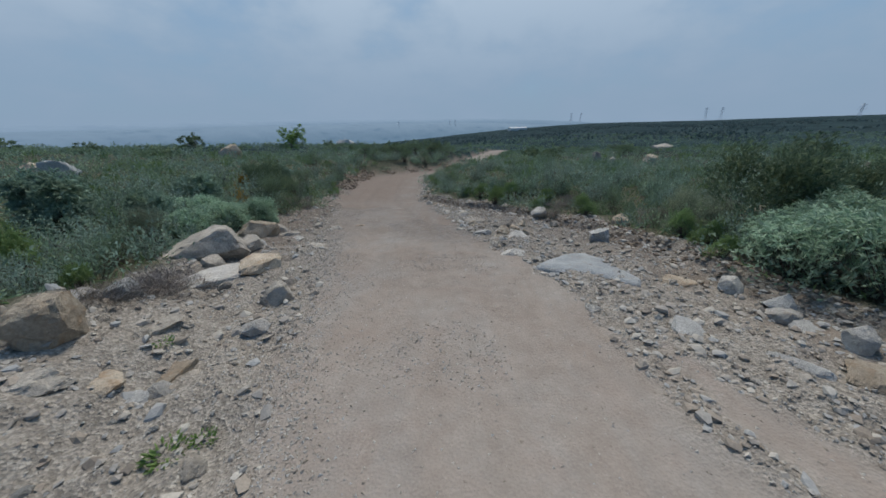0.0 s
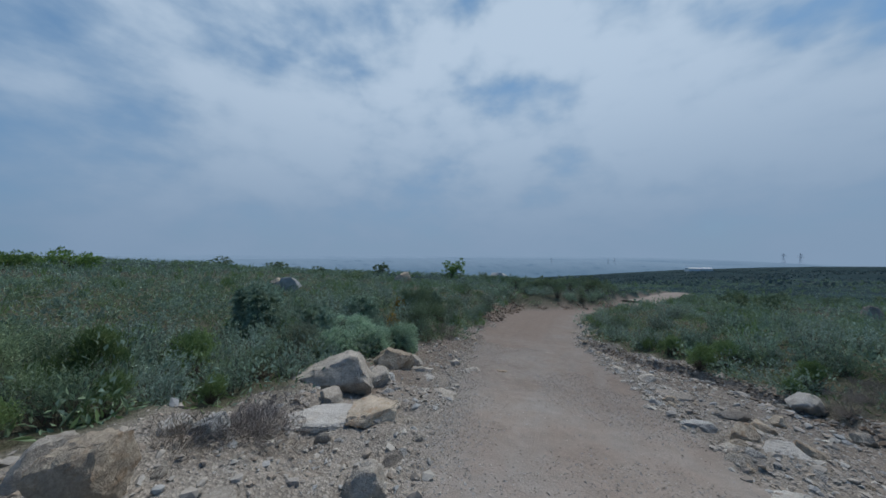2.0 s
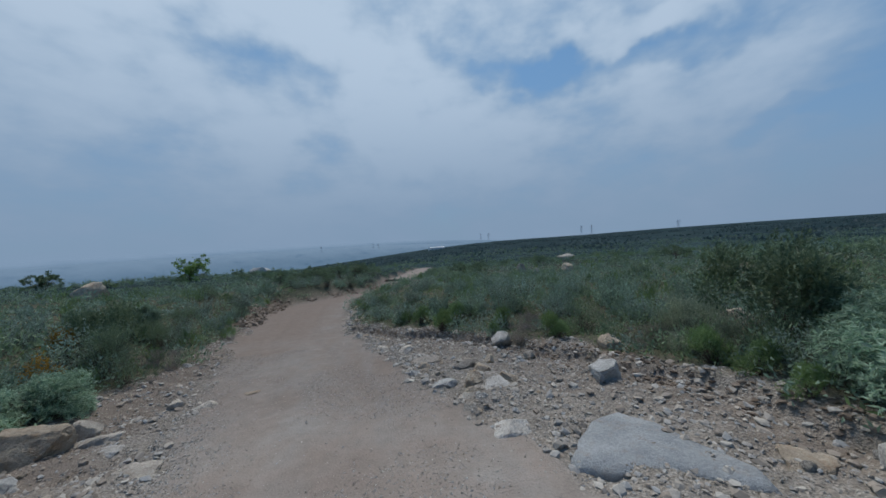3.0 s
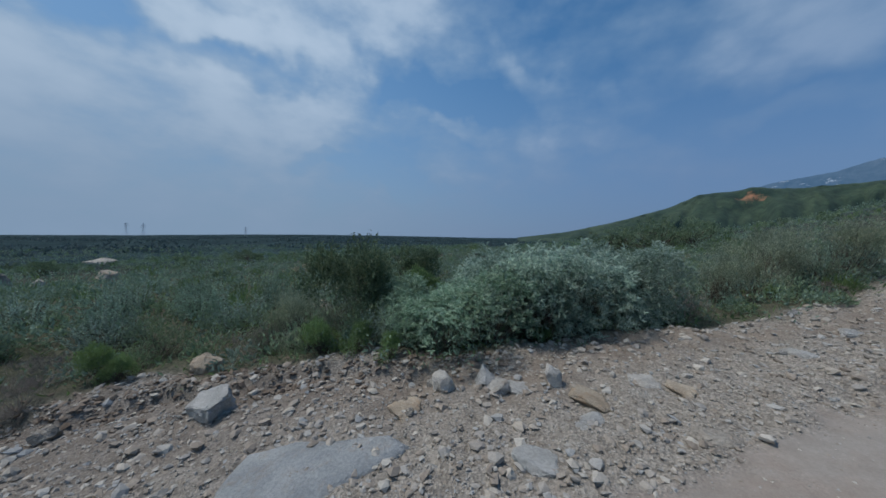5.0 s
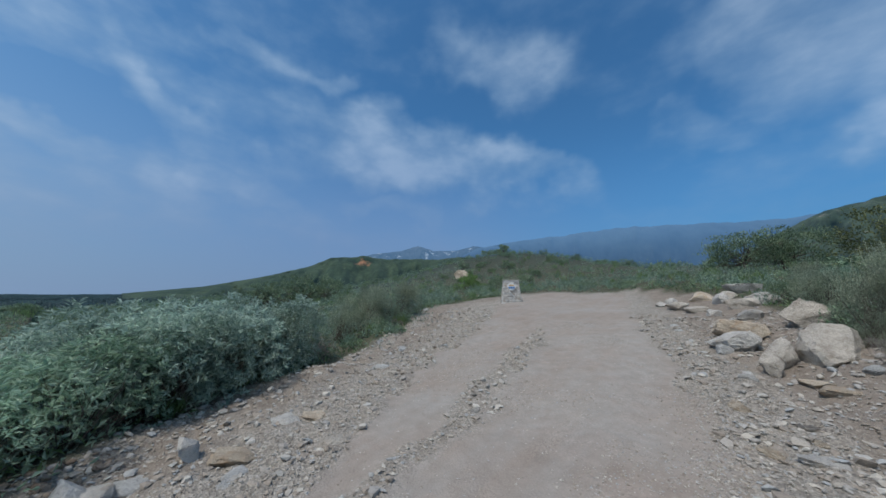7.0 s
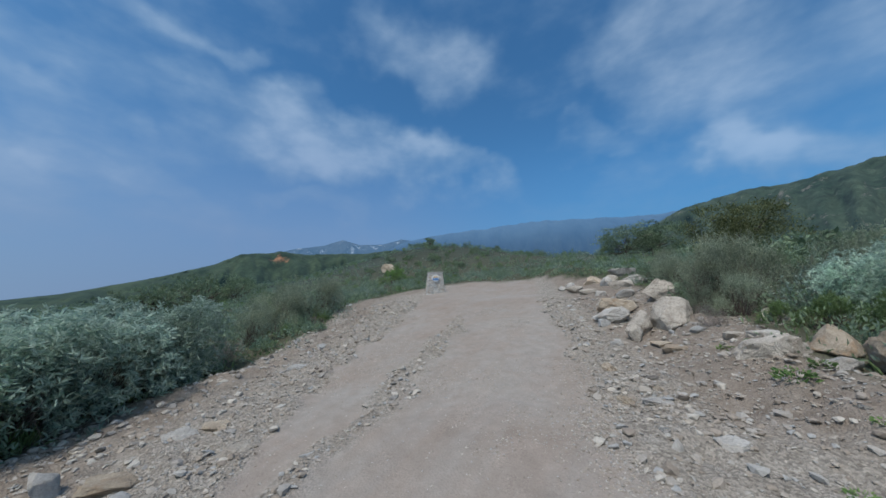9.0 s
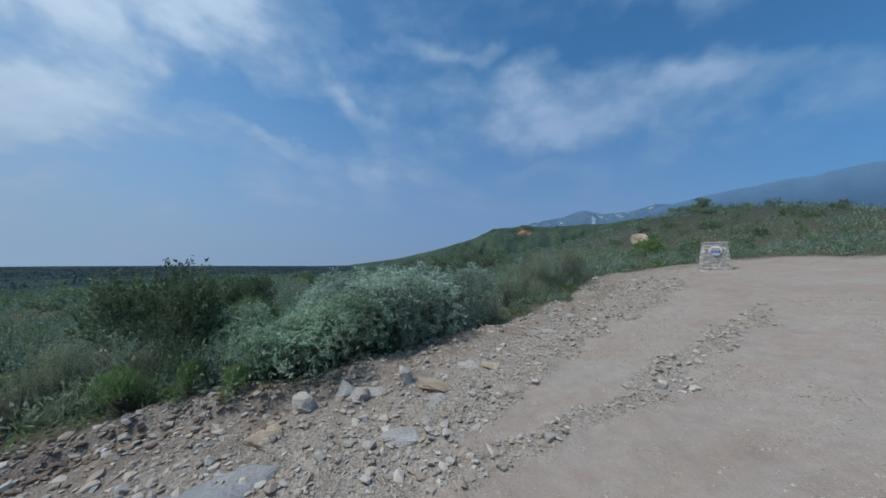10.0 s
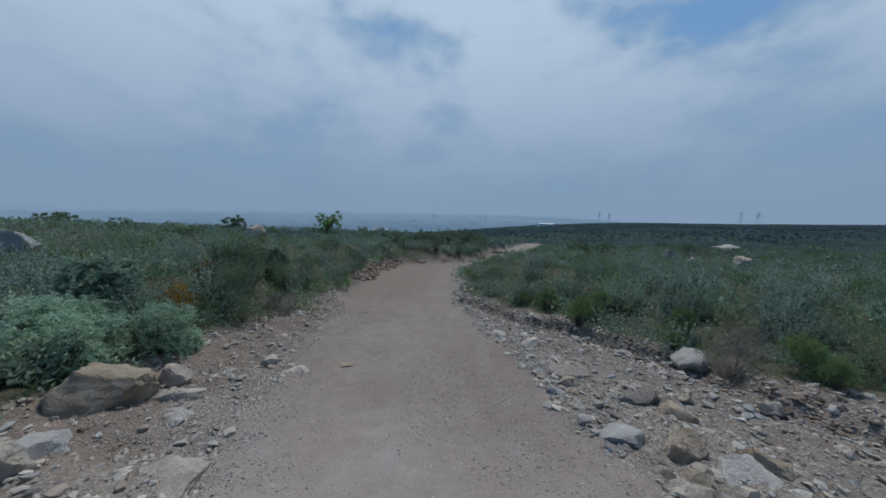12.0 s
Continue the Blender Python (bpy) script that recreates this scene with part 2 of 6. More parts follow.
def rock_material(name, low, high, rust=(0.33, 0.20, 0.10), rusty=0.35):
    """Granite and schist boulders: two tones, rusty patches, lichen specks, dust."""
    m, make, join, bsdf = material(name, 0.92)
    co = make("ShaderNodeTexCoord")
    info = make("ShaderNodeObjectInfo")
    move = make("ShaderNodeVectorMath", operation="ADD")
    shift = make("ShaderNodeVectorMath", operation="SCALE")
    three = make("ShaderNodeCombineXYZ")
    for i in range(3):
        join(info.outputs["Random"], three.inputs[i])
    join(three.outputs[0], shift.inputs[0])
    shift.inputs["Scale"].default_value = 37.0
    join(co.outputs["Object"], move.inputs[0])
    join(shift.outputs[0], move.inputs[1])
    v = move.outputs[0]
    broad = noise_node(make, join, 3.0, 4, 0.6, v)
    fine = noise_node(make, join, 38.0, 8, 0.72, v)
    spots = noise_node(make, join, 7.0, 5, 0.7, v)
    base = ramp_node(make, join, broad, (0.32, low), (0.68, high))
    grained = mix_node(make, join, 0.75, base, ramp_node(make, join, fine, (0.3, (0.35, 0.35, 0.35)), (0.7, (0.72, 0.72, 0.72))), "OVERLAY")
    stain = mix_node(make, join, ramp_node(make, join, spots, (0.52, (0, 0, 0)), (0.70, (rusty, rusty, rusty))), grained, rust)
    vary = make("ShaderNodeHueSaturation")
    join(stain, vary.inputs["Color"])
    span = make("ShaderNodeMapRange")
    join(info.outputs["Random"], span.inputs["Value"])
    span.inputs["To Min"].default_value, span.inputs["To Max"].default_value = 0.82, 1.16
    join(span.outputs[0], vary.inputs["Value"])
    join(vary.outputs[0], bsdf.inputs["Base Color"])
    sum_ = make("ShaderNodeMath", operation="ADD")
    join(fine, sum_.inputs[0])
    join(spots, sum_.inputs[1])
    bump_node(make, join, bsdf, sum_.outputs[0], 1.0, 0.03)
    return m


ROCK_GREY = rock_material("grey_granite", (0.330, 0.298, 0.256), (0.535, 0.492, 0.432), (0.20, 0.16, 0.125), 0.5)
ROCK_TAN = rock_material("tan_granite", (0.325, 0.268, 0.205), (0.52, 0.452, 0.362), (0.36, 0.20, 0.09), 0.55)
ROCK_BLUE = rock_material("blue_grey_stone", (0.318, 0.318, 0.308), (0.465, 0.466, 0.455), (0.30, 0.275, 0.24), 0.3)
ROCK_WHITE = rock_material("pale_granite", (0.365, 0.348, 0.322), (0.545, 0.528, 0.495), (0.36, 0.27, 0.18), 0.35)
ROCK_DARK = rock_material("dark_schist", (0.205, 0.186, 0.165), (0.33, 0.302, 0.268), (0.22, 0.15, 0.10), 0.3)
ROCK_SLAB = rock_material("slab_stone", (0.285, 0.308, 0.322), (0.420, 0.440, 0.450), (0.36, 0.32, 0.275), 0.6)
ROCK_SET = [ROCK_GREY, ROCK_TAN, ROCK_BLUE, ROCK_WHITE, ROCK_DARK]


def gravel_material():
    m, make, join, bsdf = material("gravel", 0.92)
    geo = make("ShaderNodeNewGeometry")
    tone = ramp_node(make, join, geo.outputs["Random Per Island"], (0.0, (0.25, 0.215, 0.180)), (0.28, (0.33, 0.288, 0.242)), (0.45, (0.315, 0.302, 0.282)), (0.60, (0.39, 0.350, 0.298)), (0.75, (0.335, 0.345, 0.345)), (0.9, (0.44, 0.405, 0.352)), (1.0, (0.49, 0.462, 0.415)))
    f = noise_node(make, join, 60, 4, 0.6, geo.outputs["Position"])
    join(mix_node(make, join, 0.4, tone, ramp_node(make, join, f, (0.3, (0.3, 0.3, 0.3)), (0.7, (0.7, 0.7, 0.7))), "OVERLAY"), bsdf.inputs["Base Color"])
    return m


GRAVEL = gravel_material()


def ground_material():
    """Bare dirt and gravel on the track and its shoulders, dark litter and thin herbs between the shrubs."""
    m, make, join, bsdf = material("ground_soil", 1.0)
    bsdf.inputs["Specular IOR Level"].default_value = 0.04
    geo = make("ShaderNodeNewGeometry")
    p = geo.outputs["Position"]
    track = make("ShaderNodeAttribute", attribute_name="track").outputs["Fac"]
    bare = make("ShaderNodeAttribute", attribute_name="bare").outputs["Fac"]
    n1 = noise_node(make, join, 0.55, 5, 0.6, p)
    n2 = noise_node(make, join, 5.0, 6, 0.65, p)
    n3 = noise_node(make, join, 45.0, 5, 0.7, p)
    pebbles = make("ShaderNodeTexVoronoi")
    pebbles.inputs["Scale"].default_value = 42.0
    join(p, pebbles.inputs["Vector"])
    streak = make("ShaderNodeMapping")
    streak.inputs["Scale"].default_value, streak.inputs["Rotation"].default_value = (2.2, 0.28, 1.0), (0, 0, radians(-8))
    join(p, streak.inputs[0])
    lanes = noise_node(make, join, 1.0, 4, 0.55, streak.outputs[0])
    dirt = ramp_node(make, join, n1, (0.3, (0.262, 0.216, 0.184)), (0.5, (0.298, 0.260, 0.228)), (0.7, (0.318, 0.296, 0.270)))
    dirt = mix_node(make, join, ramp_node(make, join, lanes, (0.45, (0, 0, 0)), (0.66, (0.5, 0.5, 0.5))), dirt, (0.306, 0.288, 0.266))
    rosy = noise_node(make, join, 2.3, 4, 0.6, p)
    dirt = mix_node(make, join, ramp_node(make, join, rosy, (0.50, (0, 0, 0)), (0.64, (0.38, 0.38, 0.38))), dirt, (0.300, 0.246, 0.212))
    dirt = mix_node(make, join, 0.40, dirt, ramp_node(make, join, n2, (0.25, (0.33, 0.33, 0.33)), (0.75, (0.68, 0.68, 0.68))), "OVERLAY")
    dirt = mix_node(make, join, 0.22, dirt, ramp_node(make, join, n3, (0.3, (0.3, 0.3, 0.3)), (0.72, (0.72, 0.72, 0.72))), "OVERLAY")
    grit = make("ShaderNodeTexVoronoi")
    grit.inputs["Scale"].default_value = 75.0
    join(p, grit.inputs["Vector"])
    shade = make("ShaderNodeSeparateColor")
    join(grit.outputs["Color"], shade.inputs[0])
    loose = noise_node(make, join, 1.6, 5, 0.65, p)
    dirt = mix_node(make, join, ramp_node(make, join, loose, (0.48, (0, 0, 0)), (0.72, (0.40, 0.40, 0.40))), dirt, mix_node(make, join, 1.0, dirt, ramp_node(make, join, shade.outputs[0], (0.0, (0.22, 0.22, 0.22)), (1.0, (0.76, 0.76, 0.76))), "OVERLAY"))
    clay = make("ShaderNodeAttribute", attribute_name="clay").outputs["Fac"]
    dirt = mix_node(make, join, clay, dirt, ramp_node(make, join, n2, (0.3, (0.235, 0.182, 0.150)), (0.7, (0.300, 0.248, 0.210))))
    rubble_tone = ramp_node(make, join, n2, (0.25, (0.225, 0.200, 0.170)), (0.5, (0.298, 0.272, 0.238)), (0.75, (0.365, 0.343, 0.308)))
    tint = make("ShaderNodeSeparateColor")
    join(pebbles.outputs["Color"], tint.inputs[0])
    chips = mix_node(make, join, 0.75, rubble_tone, ramp_node(make, join, tint.outputs[0], (0.0, (0.3, 0.3, 0.3)), (1.0, (0.75, 0.75, 0.75))), "OVERLAY")
    chips = mix_node(make, join, 0.55, chips, ramp_node(make, join, n3, (0.3, (0.25, 0.25, 0.25)), (0.72, (0.78, 0.78, 0.78))), "OVERLAY")
    earth = make("ShaderNodeAttribute", attribute_name="earth").outputs["Fac"]
    chips = mix_node(make, join, earth, chips, ramp_node(make, join, n2, (0.3, (0.195, 0.158, 0.128)), (0.7, (0.285, 0.243, 0.205))))
    open_ground = mix_node(make, join, track, chips, dirt)
    # the open ground turns darker down the slope
    downhill_tone = make("ShaderNodeAttribute", attribute_name="downhill_tone").outputs["Fac"]
    open_ground = mix_node(make, join, downhill_tone, open_ground, (0.76, 0.76, 0.775), "MULTIPLY")
    litter = ramp_node(make, join, n2, (0.28, (0.06, 0.066, 0.045)), (0.5, (0.095, 0.10, 0.07)), (0.72, (0.16, 0.145, 0.11)))
    litter = mix_node(make, join, 0.85, litter, ramp_node(make, join, n3, (0.32, (0.16, 0.16, 0.16)), (0.68, (0.82, 0.82, 0.82))), "OVERLAY")
    # far scrub reads as mottled dark green and grey, haze-blue put into the colour
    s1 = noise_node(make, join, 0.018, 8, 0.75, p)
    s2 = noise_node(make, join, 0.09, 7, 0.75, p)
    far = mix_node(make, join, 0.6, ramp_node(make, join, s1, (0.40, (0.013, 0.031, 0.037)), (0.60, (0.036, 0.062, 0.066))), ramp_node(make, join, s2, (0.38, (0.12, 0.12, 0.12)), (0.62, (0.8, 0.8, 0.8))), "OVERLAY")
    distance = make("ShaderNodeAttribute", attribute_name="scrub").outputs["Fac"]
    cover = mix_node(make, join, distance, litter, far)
    join(mix_node(make, join, bare, cover, open_ground), bsdf.inputs["Base Color"])
    h = make("ShaderNodeMath", operation="ADD")
    join(n3, h.inputs[0])
    join(pebbles.outputs["Distance"], h.inputs[1])
    calm = make("ShaderNodeMath", operation="MULTIPLY_ADD")
    join(track, calm.inputs[0])
    calm.inputs[1].default_value, calm.inputs[2].default_value = -0.72, 1.0
    relief = make("ShaderNodeMath", operation="MULTIPLY")
    join(h.outputs[0], relief.inputs[0])
    join(calm.outputs[0], relief.inputs[1])
    bump_node(make, join, bsdf, relief.outputs[0], 0.75, 0.025)
    return m


GROUND = ground_material()


def plain(name, color, rough=0.8, metal=0.0, wear=0.25, scale=8.0):
    m, make, join, bsdf = material(name, rough)
    geo = make("ShaderNodeNewGeometry")
    f = noise_node(make, join, scale, 5, 0.6, geo.outputs["Position"])
    dark, light = tuple(c * (1 - wear) for c in color), tuple(min(1, c * (1 + wear)) for c in color)
    join(ramp_node(make, join, f, (0.3, dark), (0.7, light)), bsdf.inputs["Base Color"])
    bsdf.inputs["Metallic"].default_value = metal
    bump_node(make, join, bsdf, f, 0.3, 0.01)
    return m


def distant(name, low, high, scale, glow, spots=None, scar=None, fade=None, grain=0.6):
    """Far slopes seen through miles of air: a scrub-green surface, the air's veil added as emission."""
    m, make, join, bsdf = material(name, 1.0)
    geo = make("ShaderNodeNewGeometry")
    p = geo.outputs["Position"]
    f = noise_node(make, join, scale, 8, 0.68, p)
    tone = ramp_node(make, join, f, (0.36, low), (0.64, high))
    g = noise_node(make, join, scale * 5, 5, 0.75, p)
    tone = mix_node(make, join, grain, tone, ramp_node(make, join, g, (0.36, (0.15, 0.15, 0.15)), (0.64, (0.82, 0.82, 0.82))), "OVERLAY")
    if spots:
        color, start = spots
        s = noise_node(make, join, scale * 2.3, 7, 0.75, p)
        tone = mix_node(make, join, ramp_node(make, join, s, (start, (0, 0, 0)), (start + 0.05, (0.8, 0.8, 0.8))), tone, color)
    if scar:
        away = make("ShaderNodeVectorMath", operation="DISTANCE")
        join(p, away.inputs[0])
        away.inputs[1].default_value = scar
        edge = make("ShaderNodeMath", operation="MULTIPLY_ADD")
        join(noise_node(make, join, 0.09, 5, 0.7, p), edge.inputs[0])
        edge.inputs[1].default_value = 44.0
        join(away.outputs["Value"], edge.inputs[2])
        span = make("ShaderNodeMapRange")
        join(edge.outputs[0], span.inputs["Value"])
        for key, value in (("From Min", 26.0), ("From Max", 36.0), ("To Min", 0.85), ("To Max", 0.0)):
            span.inputs[key].default_value = value
        tone = mix_node(make, join, span.outputs[0], tone, (0.34, 0.16, 0.085))
    join(tone, bsdf.inputs["Base Color"])
    # no lamp: this glow paints the air's haze onto the slope
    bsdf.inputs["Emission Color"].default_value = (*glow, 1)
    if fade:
        # the painted mist thickens upwards: emission blends to sky colour until the crest is lost
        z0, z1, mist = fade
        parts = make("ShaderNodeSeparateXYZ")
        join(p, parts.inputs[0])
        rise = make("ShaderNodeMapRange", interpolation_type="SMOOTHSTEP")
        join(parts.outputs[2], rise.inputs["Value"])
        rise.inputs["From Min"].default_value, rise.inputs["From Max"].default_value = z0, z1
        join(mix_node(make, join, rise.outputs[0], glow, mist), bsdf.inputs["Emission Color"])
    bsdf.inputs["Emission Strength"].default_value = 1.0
    return m


def earth_material():
    m, make, join, bsdf = material("damp_earth", 0.96)
    geo = make("ShaderNodeNewGeometry")
    f = noise_node(make, join, 25, 5, 0.65, geo.outputs["Position"])
    tone = ramp_node(make, join, geo.outputs["Random Per Island"], (0.0, (0.13, 0.100, 0.078)), (1.0, (0.25, 0.205, 0.165)))
    join(mix_node(make, join, 0.5, tone, ramp_node(make, join, f, (0.3, (0.3, 0.3, 0.3)), (0.7, (0.7, 0.7, 0.7))), "OVERLAY"), bsdf.inputs["Base Color"])
    bump_node(make, join, bsdf, f, 0.6, 0.02)
    return m


EARTH = earth_material()


# ---- plan of the ground ----
def lattice(x, y, seed):
    """Smooth random heights between -1 and 1, one step a metre."""
    table = np.random.RandomState(seed).uniform(-1, 1, (256, 256))
    x, y = np.asarray(x, float), np.asarray(y, float)
    i, j = np.floor(x).astype(int), np.floor(y).astype(int)
    u, v = x - i, y - j
    u, v = u * u * (3 - 2 * u), v * v * (3 - 2 * v)
    i0, i1, j0, j1 = i % 256, (i + 1) % 256, j % 256, (j + 1) % 256
    return (table[i0, j0] * (1 - u) + table[i1, j0] * u) * (1 - v) + (table[i0, j1] * (1 - u) + table[i1, j1] * u) * v


def rough(x, y, seed, steps=4, gain=0.5):
    total, size, freq = 0.0, 1.0, 1.0
    for k in range(steps):
        total = total + size * lattice(x * freq + 17 * k, y * freq - 11 * k, seed + k)
        size, freq = size * gain, freq * 2.03
    return total


def smooth(v, lo, hi):
    t = np.clip((np.asarray(v, float) - lo) / (hi - lo), 0, 1)
    return t * t * (3 - 2 * t)


# height of the track along y
TRACK_Y = (-300, -40, -20, -14, -12, -6.8, -0.8, 1.7, 5, 8.4, 16, 27.5, 44, 54, 64, 78, 97, 130, 200)
TRACK_Z = (11, 5.2, 2.75, 2.0, 1.74, 1.15, 0.24, 0.0, -0.28, -0.83, -2.0, -3.05, -4.8, -5.5, -5.8, -6.5, -7.5, -8.9, -11)
# worn track, then the edges of the bare ground
LEFT_Y = (-18, -10, -5, -2.7, -0.7, 0.6, 2.4, 4.3, 7, 10.5, 13, 16, 20, 25, 30, 36, 44, 54, 64, 78, 97, 150)
LEFT_X = (3.0, 1.3, 0.3, -0.35, -0.7, -0.95, -1.7, -2.1, -2.9, -4.0, -4.7, -5.8, -6.4, -7.3, -8.0, -4.6, 0.2, 1.4, 4.2, 9.6, 16.5, 44)
RIGHT_Y = (-18, -10, -5, -2.7, -0.7, 0.6, 2.4, 4.3, 7, 10.5, 13, 16, 20, 25, 30, 36, 44, 54, 64, 78, 97, 150)
RIGHT_X = (8.0, 6.0, 2.75, 2.4, 2.05, 1.95, 1.9, 1.6, 0.8, -0.1, -0.6, -1.4, -1.8, -2.0, -2.0, -0.8, 4.0, 6.2, 9.0, 14.8, 22.3, 50)
BARE_L_Y = (-18, -12, -7.4, -4.3, -2, 1, 2.5, 3.7, 5.4, 7.4, 8.6, 10, 12, 12.9, 15, 19, 25, 32, 37, 44, 54, 64, 78, 97, 150)
BARE_L_X = (2.0, -2.0, -2.9, -2.9, -3.2, -4.1, -4.45, -4.95, -5.4, -5.4, -5.6, -5.9, -5.55, -5.6, -6.3, -6.8, -7.7, -8.2, -4.2, -0.2, 1.0, 3.8, 9.2, 16, 43)
BARE_R_Y = (-18, -12, -9, -3.6, -0.3, 1.85, 3.2, 4.5, 5.7, 7.8, 9.8, 12, 13.8, 16.5, 20, 25, 33, 44, 54, 64, 78, 97, 150)
BARE_R_X = (8.6, 10.4, 10.6, 7.0, 6.6, 5.9, 4.9, 4.8, 4.5, 4.3, 3.5, 2.2, 0.9, -0.6, -1.1, -1.9, -1.9, 4.3, 6.5, 9.4, 15.2, 22.8, 51)
# height of the far skyline, in degrees, by compass direction from +y to the left
FAR_A = (-180, -140, -120, -100, -90, -75, -60, -49, -37, -24, -12, 0, 15, 30, 45, 60, 90, 130, 180)
FAR_E = (1, 1, 0.2, 0.3, 0.0, -0.2, -0.5, -0.9, -1.35, -1.6, -2.3, -3.4, -4.6, -4.4, -4.0, -3.0, -1.5, 0.5, 1)


def inside(x, y, ly, lx, ry, rx, soft):
    """1 between two edges, 0 outside."""
    return smooth(x - np.interp(y, ly, lx), -soft, soft) * smooth(np.interp(y, ry, rx) - x, -soft, soft)


def masks(x, y):
    wob = 0.35 * rough(x * 0.7, y * 0.7, 11, 3)
    fine_wob = 0.22 * rough(x * 1.7, y * 1.7, 15, 3)
    track = inside(x + fine_wob, y, LEFT_Y, LEFT_X, RIGHT_Y, RIGHT_X, 0.28)
    bare = inside(x + wob, y, BARE_L_Y, BARE_L_X, BARE_R_Y, BARE_R_X, 0.35)
    end = smooth(y + rough(x, y, 19, 2), -18.5, -16.5) * smooth(87 - y, 0, 5)
    # a second, washed lane forks off beside the main one on the uphill side
    lane = np.interp(y, (-12, -5, -2.6, 0, 2, 4), (6.0, 4.1, 3.65, 3.0, 2.35, 1.9))
    wide = np.interp(y, (-12, -5, 0, 2, 3), (1.6, 0.95, 0.58, 0.25, 0.0))
    fork = smooth(wide - np.abs(x + fine_wob - lane), -0.1, 0.2) * (y < 3.5)
    track = np.maximum(track, fork) * end
    bare = np.maximum(bare, track) * end
    return track, bare


def height(x, y, detail=True):
    x, y = np.asarray(x, float), np.asarray(y, float)
    track, bare = masks(x, y)
    zt = np.interp(y, TRACK_Y, TRACK_Z)
    left_edge, right_edge = np.interp(y, BARE_L_Y, BARE_L_X), np.interp(y, BARE_R_Y, BARE_R_X)
    zl = np.maximum(0.1 - 0.055 * y - 0.03 * (x + 6) - 0.75 * smooth(y, 26, 36), zt + 0.12) + 0.1
    sag = np.interp(y, (18, 30, 50, 75, 95, 130), (0, 0.55, 1.1, 1.9, 2.4, 2.2))
    zr = np.where(y > 0, -0.12 - 0.05 * y - 0.006 * (x - 4) - sag, zt - 0.05)
    zr = np.maximum(zr, zt + 0.05)
    zr = np.where(y < 4, zt - 0.02 * np.clip(x - 5, 0, 60) + (zr - zt) * smooth(y, 0, 8), zr)
    reach = 2.2 + 0.10 * np.clip(y, 0, 80)
    wl = smooth(left_edge - x, -0.9, reach * (1 - 0.6 * smooth(y, 15, 26)))
    wr = smooth(x - right_edge, -0.7, reach)
    z = zt + (zl - zt) * wl + (zr - zt) * wr
    # low banks of pushed-up rubble along both sides
    brink = x - right_edge + 0.35 + 0.28 * rough(x * 0.9, y * 0.9, 81, 3)
    z = z + 0.20 * smooth(brink, -0.10, 0.12) * (1 - 0.8 * smooth(brink, 0.3, 2.0)) * smooth(y, 2.0, 5) * smooth(26 - y, 0, 8)
    z = z + 0.14 * np.exp(-((x - left_edge - 0.3) / 0.6) ** 2) * smooth(y, -6, -2) * smooth(30 - y, 0, 8)
    z = z + 0.22 * smooth(left_edge + 1.6 - x, 0.0, 1.4) * smooth(-y, -2.0, 1.0)
    # the left bank swells where the boulders lie
    z = z + 0.36 * smooth(-x, 2.5, 3.4) * (1 - smooth(-x, 5.5, 7.5)) * smooth(3.9 - y, 0, 1.0) * smooth(y, -0.5, 1.2)
    # knoll behind the clearing
    z = z + 5.6 * np.exp(-(((x - 27) / 20) ** 2 + ((y + 50) / 15) ** 2)) * smooth(-y, 16, 30)
    r, az = np.hypot(x, y), np.degrees(np.arctan2(-x, y))
    el = np.interp(az, FAR_A, FAR_E) - 2.6 * 160 / np.maximum(r, 60)
    far = 2.1 + r * np.tan(np.radians(el))
    w = smooth(r, 70, 190)
    z = z * (1 - w) + far * w
    z = z + (0.35 * rough(x * 0.06, y * 0.06, 31, 4) * smooth(r, 15, 60)) + np.minimum(0.006 * r, 3.0) * rough(x * 0.012, y * 0.012, 41, 4) * smooth(r, 120, 500)
    if detail:
        near = smooth(60 - r, 0, 30)
        rubble = bare * (1 - track)
        z = z + near * (0.055 * rubble * rough(x * 1.9, y * 1.9, 51, 4, 0.6) + 0.022 * rubble * rough(x * 7, y * 7, 57, 2))
        z = z + near * track * (0.022 * rough(x * 0.8, y * 0.5, 61, 3) + 0.006 * rough(x * 6, y * 6, 63, 2))
        z = z + near * (1 - bare) * 0.06 * rough(x * 1.3, y * 1.3, 71, 3)
        # shallow wheel ruts
        mid = (np.interp(y, LEFT_Y, LEFT_X) + np.interp(y, RIGHT_Y, RIGHT_X)) / 2
        for off in (-0.75, 0.75):
            z = z - 0.025 * track * np.exp(-((x - mid - off) / 0.24) ** 2) * near
    return z


def ground_at(x, y):
    return float(height(np.array([x]), np.array([y]))[0])


def spread(lo, hi, step, far):
    """Even steps in the middle, growing ones out to the horizon."""
    mid = np.arange(lo, hi, step)
    out, d, s = [], 0.0, step
    while d < far:
        s *= 1.13
        d += s
        out.append(d)
    out = np.array(out)
    return np.concatenate([lo - out[::-1], mid, mid[-1] + out])


def mesh_from(name, verts, faces, mat, smooth_faces=False):
    """A mesh from arrays of corners and of triangles or quads."""
    me = bpy.data.meshes.new(name)
    faces = np.asarray(faces, np.int32)
    n, k = faces.shape
    me.vertices.add(len(verts))
    me.vertices.foreach_set("co", np.asarray(verts, np.float32).ravel())
    me.loops.add(n * k)
    me.loops.foreach_set("vertex_index", faces.ravel())
    me.polygons.add(n)
    me.polygons.foreach_set("loop_start", np.arange(0, n * k, k, dtype=np.int32))
    me.polygons.foreach_set("loop_total", np.full(n, k, np.int32))
    me.polygons.foreach_set("use_smooth", np.full(n, smooth_faces))
    me.materials.append(mat)
    me.update(calc_edges=True)
    return me


